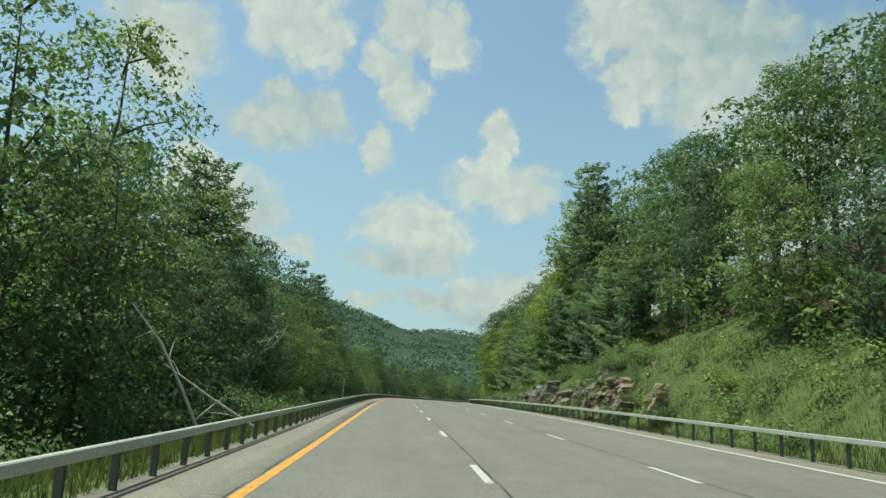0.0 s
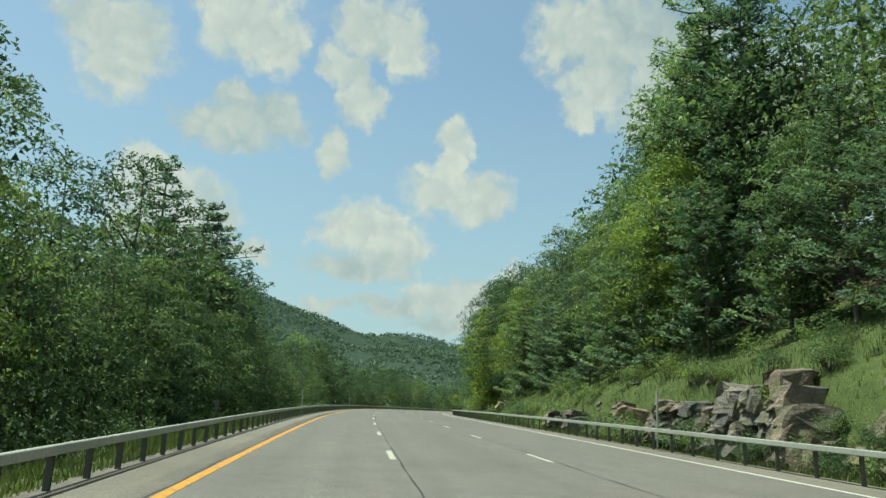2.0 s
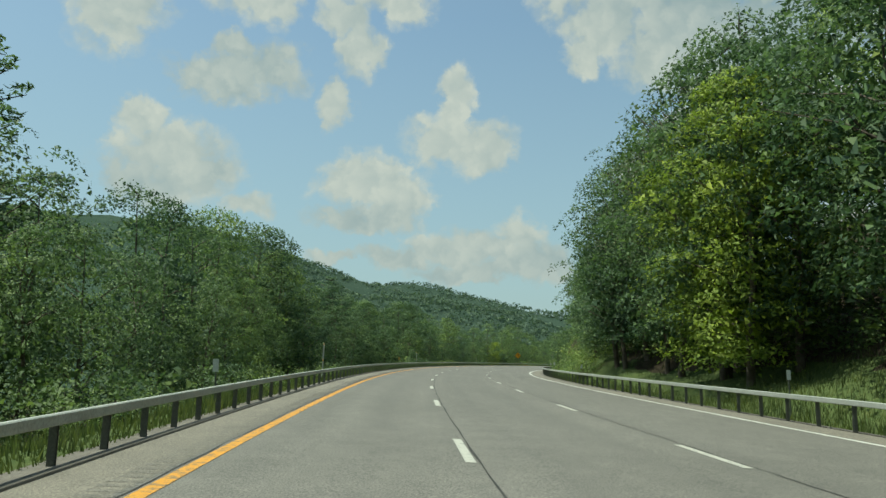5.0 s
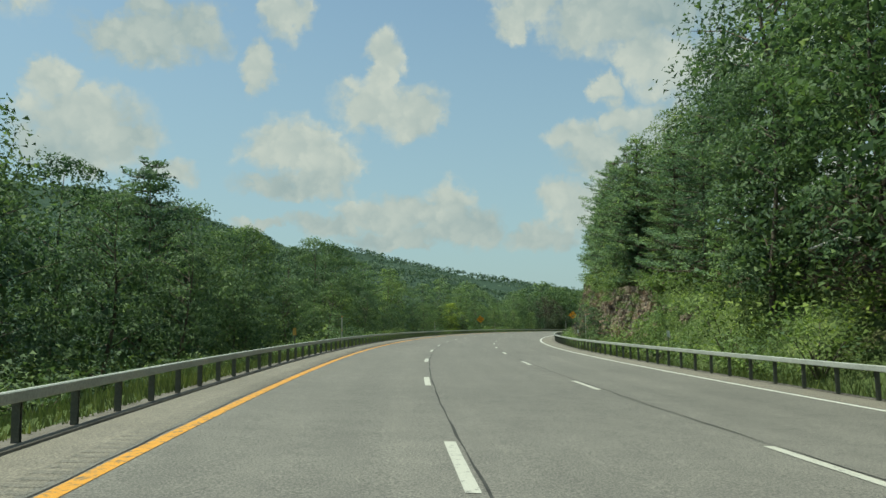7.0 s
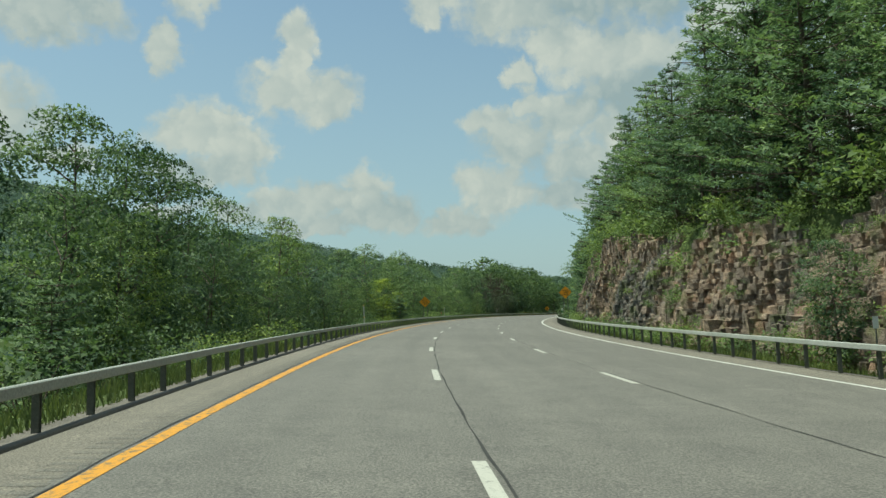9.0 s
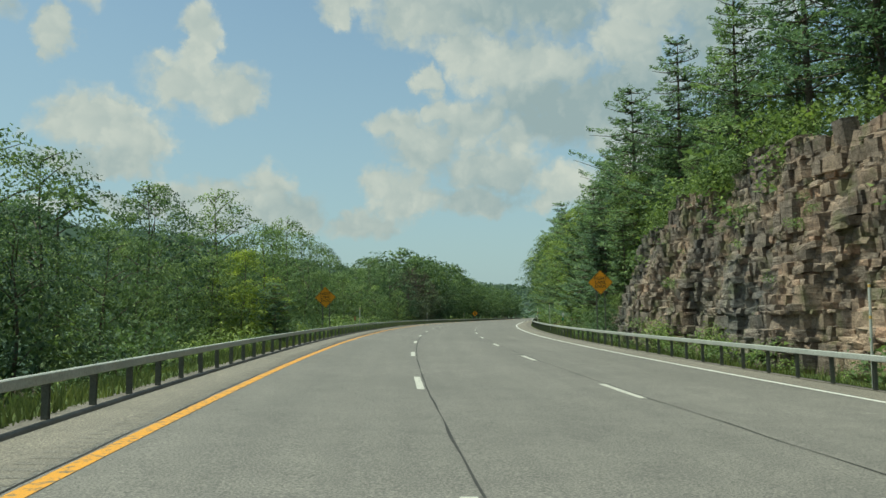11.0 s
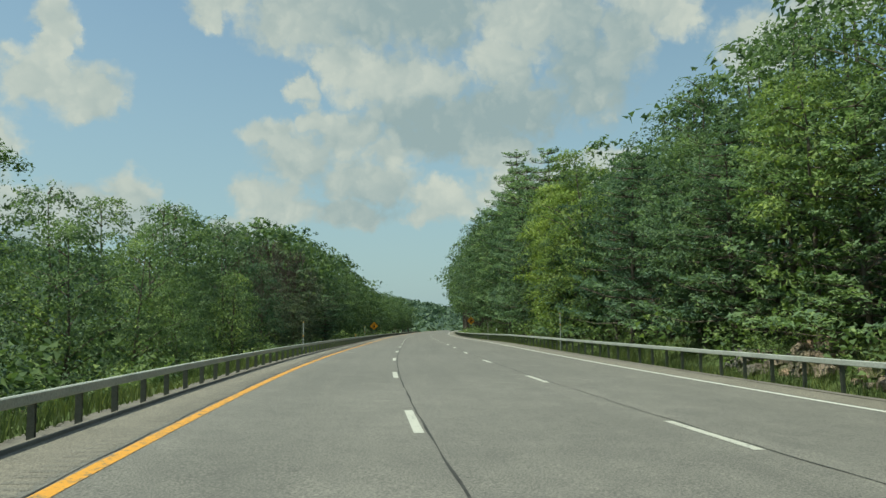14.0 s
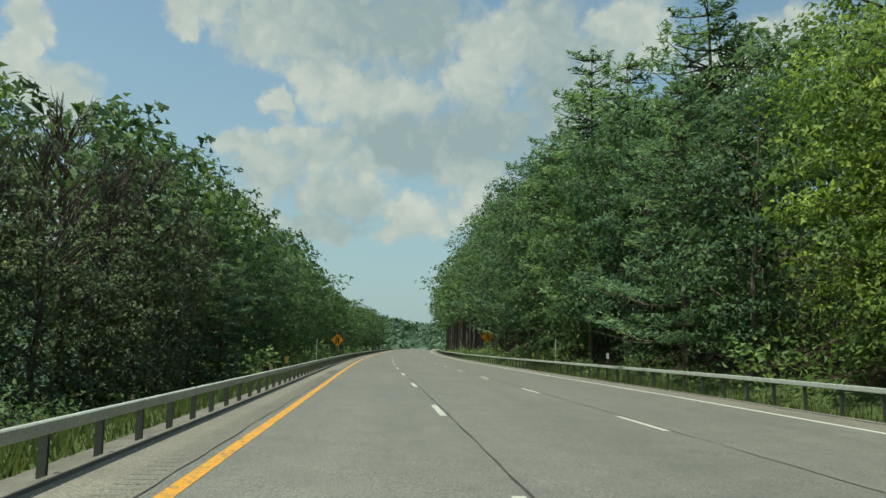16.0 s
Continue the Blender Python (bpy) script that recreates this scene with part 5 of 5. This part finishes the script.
def cut_face():
    # the mass of the hill behind
    ss, uu = np.arange(245, 353.1, 0.6), np.linspace(-0.06, 1.0, 16)
    S, Uu = np.meshgrid(ss, uu, indexing="ij")
    H = Uu * face_top(S)
    Lt = face_lat(S, H, np.clip(Uu, 0, 1)) + 0.22
    Z = road_z(S, np.full_like(S, 15.6)) + H
    Lt = np.concatenate([Lt, Lt[:, -1:] + 0.8, Lt[:, -1:] + 2.6], 1)
    Z = np.concatenate([Z, Z[:, -1:] + 0.1, Z[:, -1:] - 0.5], 1)
    S = np.concatenate([S, S[:, -1:], S[:, -1:]], 1)
    X, Y = flat_xy(S, Lt)
    m = Lt.shape[1]
    f = [(i * m + j, i * m + j + 1, (i + 1) * m + j + 1, (i + 1) * m + j) for i in range(len(ss) - 1) for j in range(m - 1)]
    wall = tagged(new("rock_wall", mesh_of("rock_wall", np.stack([X, Y, Z], -1).reshape(-1, 3), f, M_ROCK)), "blasted face of bedded and jointed brown-grey sandstone", "rock wall", kind="structure")
    # beds of jointed blocks on it
    shapes, spots, z = block_shapes(16), [], -0.3
    while z < 11:
        bed, s = random.choice((0.13, 0.18, 0.24, 0.26, 0.34, 0.52)) * random.uniform(0.85, 1.15), 245.0
        while s < 352:
            w = random.choice((0.22, 0.32, 0.42, 0.6, 1.0)) * random.uniform(0.8, 1.2)
            mid, h = s + w / 2, z + bed / 2 + 0.35 * math.sin(s * 0.11) + 0.012 * (s - 300)
            top = float(face_top(np.array(mid)))
            if -0.3 < h < top and random.random() > 0.09:
                lat = float(face_lat(np.array(mid), np.array(h), np.array(min(max(h / top, 0), 1)))) + random.uniform(-0.07, 0.07)
                tall = bed * (random.uniform(1.5, 2.6) if random.random() < 0.14 else 1.03)
                spots.append((mid, lat, h, w * 1.02, tall))
            s += w
        z += bed
    spots.sort(key=lambda q: abs(q[0] - 322) + abs(q[2] - 3.5) * 3)
    vv, ff = [], []
    for k, (s, lat, h, w, tall) in enumerate(spots):
        x, y = map(float, flat_xy(s, lat))
        m4 = pose(x, y, float(road_z(s, 15.6)) + h, random.gauss(0, 3), random.gauss(-3, 3.5), -math.degrees(float(heading(s))) + random.gauss(0, 6)) @ Matrix.Diagonal((0.7, w, tall, 1))
        me = random.choice(shapes)
        if k < 300:
            part("block", me, wall).matrix_basis = m4
        else:
            b = len(vv)
            vv += [tuple(m4 @ v.co) for v in me.vertices]
            ff += [tuple(i + b for i in p.vertices) for p in me.polygons]
    tagged(part("far_rock", mesh_of("far_rock", vv, ff, M_ROCK), wall), kind="stuff")


cut_face()


def outcrop(s0, s1, lat0, top, cell):
    """Broken blocks, course on course, of an upright ledge that stands out of the bank."""
    spots, h = [], 0.25
    while h < top:
        s = s0 + random.uniform(0, cell)
        while s < s1:
            wide = cell * random.uniform(0.7, 1.5)
            edge = math.sin(math.pi * (s - s0) / (s1 - s0)) ** 0.4
            if h < top * edge * random.uniform(0.75, 1.05) and random.random() > 0.1:
                lat = lat0 + 0.24 * h + 0.3 * math.sin(s * 1.1) + random.uniform(-0.16, 0.16)
                spots.append((s, lat + 0.55, float(road_z(s, 15.6)) + h, 1.5, wide * random.uniform(0.9, 1.25), cell * random.uniform(0.7, 1.35), 8.0))
            s += wide
        h += cell * 0.72
    return spots


def ledges():
    spots = []
    for s0, s1, lat0, top, cell in ((45, 48.5, 18.1, 2.6, 0.7), (51, 56, 17.6, 3.7, 0.6), (58, 61.5, 18.0, 4.0, 0.8), (65, 69, 18.5, 3.4, 0.7), (70, 76.5, 17.9, 1.9, 0.55), (77.5, 86, 17.6, 2.8, 0.85), (86, 93, 17.7, 2.1, 0.5), (94, 101, 17.8, 1.7, 0.5), (106, 116, 18.0, 1.2, 0.5)):
        spots += outcrop(s0, s1, lat0, top, cell)
    for k in range(40):
        s, lat, sc = random.uniform(42, 118), random.uniform(17.5, 20.6), random.uniform(0.2, 0.45)
        spots.append((s, lat, float(ground_z(s, lat)) + 0.05, sc, sc * 1.3, sc * 0.7, 8.0))
    rock_bank("rock_ledge", "broken reddish sandstone ledges in the grassy bank", spots)
    spots = [(s, lat, float(ground_z(s, lat)) + 0.2 * sc, sc, sc * 1.4, sc * 0.7, 8.0) for s, lat, sc in ((153, 20.1, 1.5), (155, 20.4, 1.0), (152, 20.6, .8))]
    rock_bank("boulder", "pale weathered boulder on the grassy bank", spots)
    spots = []
    for k in range(46):
        s = random.choice((236, 239, 241, 244, 246, 248)) + random.gauss(0, 1.2)
        lat, sc = random.uniform(18.0, 20.6), random.uniform(0.3, 0.8)
        spots.append((s, lat + 0.3, float(ground_z(s, lat + 0.3)) - 0.1 * sc, sc * 1.2, sc * 1.3, sc * 0.7, 6.0))
    rock_bank("rock_ledge", "weathered sandstone ledges showing through the scrubby bank", spots)
    spots = []
    for k in range(110):
        s = random.choice((362, 371, 379, 386, 388, 394, 398)) + random.gauss(0, 1.6)
        lat = random.uniform(18.3, 20.4)
        sc = random.uniform(0.25, 0.75)
        spots.append((s, lat, float(ground_z(s, lat)) + 0.1 * sc, sc, sc * 1.4, sc * 0.7, 8.0))
    rock_bank("rock_ledge", "low crumbling rocks in the bank above the ditch", spots)


ledges()

# ---------------------------------------------------------------- signs and posts
def box_mesh(name, sx, sy, sz, mat, z0=0.0, bev=0.004):
    b = bmesh.new()
    bmesh.ops.create_cube(b, size=1.0)
    bmesh.ops.scale(b, vec=(sx, sy, sz), verts=b.verts[:])
    bmesh.ops.translate(b, vec=(0, 0, z0 + sz / 2), verts=b.verts[:])
    if bev:
        bmesh.ops.bevel(b, geom=b.edges[:], offset=bev, segments=1, affect="EDGES")
    me = bpy.data.meshes.new(name)
    b.to_mesh(me)
    b.free()
    me.materials.append(mat)
    return me


def plate_mesh(name, outline, y0, y1, mat):
    n = len(outline)
    v = [(x, y0, z) for x, z in outline] + [(x, y1, z) for x, z in outline]
    f = [tuple(range(n)), tuple(range(2 * n - 1, n - 1, -1))] + [(i, i + n, (i + 1) % n + n, (i + 1) % n) for i in range(n)]
    return mesh_of(name, v, f, mat)


def diamond(r, corner):
    pts = []
    for k in range(4):
        a = k * math.pi / 2
        for d in (-50, -25, 0, 25, 50):
            c = (r - corner * 1.414) * math.cos(a), (r - corner * 1.414) * math.sin(a)
            pts.append((c[0] + corner * math.cos(a + radians(d) * 0.9), c[1] + corner * math.sin(a + radians(d) * 0.9)))
    return pts


def text_mesh(text, size):
    c = bpy.data.curves.new("words", "FONT")
    c.body, c.size, c.align_x, c.align_y, c.extrude, c.offset = text, size, "CENTER", "CENTER", 0.002, 0.001
    tmp = new("words", c)
    bpy.context.view_layer.update()
    me = bpy.data.meshes.new_from_object(tmp.evaluated_get(bpy.context.evaluated_depsgraph_get()))
    bpy.data.objects.remove(tmp)
    me.materials.clear()
    me.materials.append(M_BLACK)
    return me


def sign(s, lat, up, r, label, words=(), lean=0.0, turn=0.0, arrows=False):
    x, y = map(float, flat_xy(s, lat))
    g = float(ground_z(s, lat))
    zc = float(road_z(s, lat)) + up
    root = tagged(new("warning_sign"), label, "road sign", "warning signs")
    root.matrix_basis = pose(x, y, g, 0, lean, -math.degrees(float(heading(s))) + turn)
    h = zc - g
    plate = part("sign_plate", plate_mesh("sign_plate", [(a, b + h) for a, b in diamond(r, 0.05)], -0.03, -0.025, M_SIGN), root, "orange-yellow diamond plate")
    ring_o, ring_i = diamond(r - 0.035, 0.045), diamond(r - 0.062, 0.04)
    n = len(ring_o)
    v = [(a, -0.0325, b + h) for a, b in ring_o] + [(a, -0.0325, b + h) for a, b in ring_i]
    part("border", mesh_of("border", v, [(i, (i + 1) % n, (i + 1) % n + n, i + n) for i in range(n)], M_BLACK), plate, "thin black border line")
    for k, w in enumerate(words):
        t = part("word", text_mesh(w, 0.315), plate)
        t.matrix_basis = pose(0, -0.034, h + (len(words) - 1) * 0.14 - k * 0.28, 90, 0, 0)
    if arrows:
        for px, lean_in in ((-0.17, 0.0), (0.2, -0.16)):
            pts = [(px - 0.06 + lean_in, -0.0325, h + 0.1), (px - 0.09, -0.0325, h - 0.5), (px + 0.07, -0.0325, h - 0.5), (px + 0.07 + lean_in * 0.4, -0.0325, h + 0.1), (px + 0.03 + lean_in, -0.0325, h + 0.5), (px - 0.04 + lean_in, -0.0325, h + 0.5)]
            part("arrow", mesh_of("arrow", pts, [(0, 1, 2, 3), (0, 3, 4, 5)], M_BLACK), plate)
    for px in (-r * 0.33, r * 0.33):
        p = part("post", box_mesh("post", 0.06, 0.045, h + r * 0.45 + 0.4, M_POST, -0.4, 0.006), root, "grey steel channel post")
        p.matrix_basis = pose(px, 0, 0)
        part("flange", box_mesh("flange", 0.09, 0.006, h + r * 0.45 + 0.4, M_POST, -0.4, 0), p).matrix_basis = pose(0, 0.025, 0)


sign(350.3, -4.2, 2.85, 0.87, "orange-yellow diamond lane-end warning sign behind the guard rail", ("RIGHT", "LANE", "ENDS"), lean=-2.0, turn=4)
sign(341.5, 16.6, 4.1, 0.87, "orange-yellow diamond lane-end warning sign on tall posts beside rock", ("RIGHT", "LANE", "ENDS"), turn=-4)
sign(520, -3.6, 2.3, 0.87, "orange-yellow diamond warning sign with a black lane symbol beside the rail", arrows=True)
sign(525, 17.0, 3.4, 0.87, "orange-yellow diamond warning sign with a black lane symbol before the trees", arrows=True)


def tall_post(s, lat, top):
    x, y = map(float, flat_xy(s, lat))
    g = float(ground_z(s, lat))
    h = float(road_z(s, lat)) + top - g
    root = tagged(new("marker_post"), "thin grey steel snow marker post behind the guard rail", "marker post", "marker posts")
    root.matrix_basis = pose(x, y, g, random.uniform(-1, 1), random.uniform(-1.5, 1.5), -math.degrees(float(heading(s))))
    v, f = tube([(0, 0, -0.3), (0, 0, h - 0.03), (0, 0, h)], [0.038, 0.038, 0.03], 10)
    f.append(tuple(range(20, 30)))
    part("pole", mesh_of("pole", v, f, M_STEEL, True), root)
    for z in (h - 0.06, h - 0.95):
        v, f = tube([(0, 0, z - 0.045), (0, 0, z + 0.045)], [0.041, 0.041], 10)
        part("band", mesh_of("band", v, f, M_AMBER, True), root, "amber reflective band")


for s in (59, 118, 177, 237.5, 296.5, 356.3, 415.8, 478):
    tall_post(s, -2.3, 2.0)
for s, top in ((88, 2.6), (257, 3.0), (310, 2.75), (372.8, 2.9), (425.6, 2.8), (480.8, 2.6)):
    tall_post(s, 16.6, top)


def plate_post(s, lat, top, mat, w, hp, label, second=None):
    x, y = map(float, flat_xy(s, lat))
    g = float(ground_z(s, lat))
    h = float(road_z(s, lat)) + top - g
    root = tagged(new("marker_plate"), label, "marker", "small marker plates")
    root.matrix_basis = pose(x, y, g, random.uniform(-2, 2), random.uniform(-3, 3), -math.degrees(float(heading(s))) + random.uniform(-8, 8))
    part("post", box_mesh("post", 0.045, 0.02, h - 0.02 + 0.3, M_POST, -0.3), root)
    part("plate", box_mesh("plate", w, 0.004, hp, mat, h - hp, 0.0), root).matrix_basis = pose(0, -0.014, 0)
    if second:
        part("plate", box_mesh("plate", w * 0.9, 0.004, hp * 0.7, second, h - hp * 1.75, 0.0), root, "green lower plate").matrix_basis = pose(0, -0.014, 0)


for s, lat, top, mat, txt in ((82.5, -2.3, 1.2, M_POST, "dull brown"), (156, -2.3, 1.24, M_WHITEPLATE, "white"), (223, -2.3, 1.27, M_AMBER, "amber"), (353.3, -2.3, 1.25, M_RUSTPLATE, "faded rust-orange"), (460, -2.3, 0.95, M_AMBER, "amber"),
                              (161.5, 16.2, 1.6, M_WHITEPLATE, "white"), (200.3, 16.2, 1.5, M_WHITEPLATE, "white"), (226.8, 16.2, 1.63, M_WHITEPLATE, "white"), (260, 16.2, 1.56, M_WHITEPLATE, "white"), (466.2, 16.2, 1.56, M_WHITEPLATE, "white"), (528, 16.2, 1.5, M_WHITEPLATE, "white")):
    plate_post(s, lat, top, mat, 0.16, 0.34, "small " + txt + " marker plate on a thin steel post")
plate_post(357.9, 16.2, 1.98, M_WHITEPLATE, 0.2, 0.42, "small white and green reference plate on a steel post", M_GREENPLATE)


# ---------------------------------------------------------------- fallen wood
def dead_trunk(name, points, r0, r1, label, twigs=1):
    P = [spot(s, lat)[:2] + (float(road_z(s, -2)) + z,) for s, lat, z in points]
    n = len(P)
    v, f = tube(P, [r0 + (r1 - r0) * k / (n - 1) for k in range(n)], 7)
    root = tagged(new(name), label, "dead tree", "fallen trees")
    part("trunk", mesh_of("trunk", v, f, M_PALEBARK, True), root)
    for k in range(1, n * twigs):
        i = 1 + k % (n - 1)
        p, q = Vector(P[i - 1]).lerp(Vector(P[i]), random.uniform(0.3, 0.95)), Vector((random.uniform(-1, 1), random.uniform(-1, 1), random.uniform(-0.3, 1.0)))
        v, f = tube([p, p + q * 0.5, p + q * 1.1 + Vector((random.uniform(-.3, .3), 0, -0.1))], [r1 * 0.9, r1 * 0.6, r1 * 0.2], 5)
        part("branch", mesh_of("branch", v, f, M_PALEBARK, True), root)


dead_trunk("leaning_birch", [(22.0, -3.4, -0.5), (21.8, -4.2, 1.2), (21.6, -4.9, 2.5), (21.4, -5.8, 3.6)], 0.06, 0.025, "bare whitish birch trunk leaning among dark trees")
dead_trunk("fallen_branch", [(23.0, -2.2, 0.1), (22.5, -3.4, 0.9), (21.8, -4.8, 1.9)], 0.05, 0.02, "bare pale branch fallen against the guard rail")
dead_trunk("dead_snag", [(55.0, -10.5, -2.0), (54.4, -8.6, 2.8), (54.0, -7.6, 4.4), (54.2, -7.0, 5.2), (53.8, -7.5, 6.0), (54.4, -6.7, 6.6)], 0.035, 0.02, "pale dead snag at the wood's edge", 4)
dead_trunk("dead_snag", [(54.1, -8.2, 3.4), (53.2, -7.0, 4.2), (52.8, -6.4, 4.9), (53.2, -6.2, 5.7)], 0.035, 0.012, "crooked bleached dead limb among dark leaves", 5)
dead_trunk("fallen_log", [(217, 21.0, 4.6), (219.5, 21.6, 5.0), (222.5, 21.4, 4.7)], 0.14, 0.06, "pale fallen log lying across the bank")

# ---------------------------------------------------------------- paint on the road, piece by piece
def dash_mesh(lat, s0, w):
    return strip("lane_dash", s0, s0 + 3.05, 3.05 / 3, [lat - w, lat + w], 0.008, M_WHITE)


for k in range(-1, 48):
    part("lane_dash", dash_mesh(LANE1, 13.12 + 12.192 * k, 0.08), road)
    part("lane_dash", dash_mesh(LANE2, 14.75 + 12.08 * k, 0.085), road)


def rumble():
    s = np.arange(0, 470, 0.30)
    a, b = s - 0.07, s + 0.07
    cor = [(a, -0.62), (a, -0.22), (b, -0.22), (b, -0.62)]
    q = np.stack([np.stack([*flat_xy(u, np.full_like(u, l)), road_z(u, np.full_like(u, l)) + 0.004], -1) for u, l in cor], 1)
    tagged(part("rumble_strip", quads_mesh("rumble_strip", q, M_RUMBLE), road, "milled rumble grooves in the shoulder"), kind="stuff")


M_RUMBLE = asphalt_material("milled_asphalt", (0.125, 0.118, 0.102), (0.168, 0.156, 0.134))
rumble()
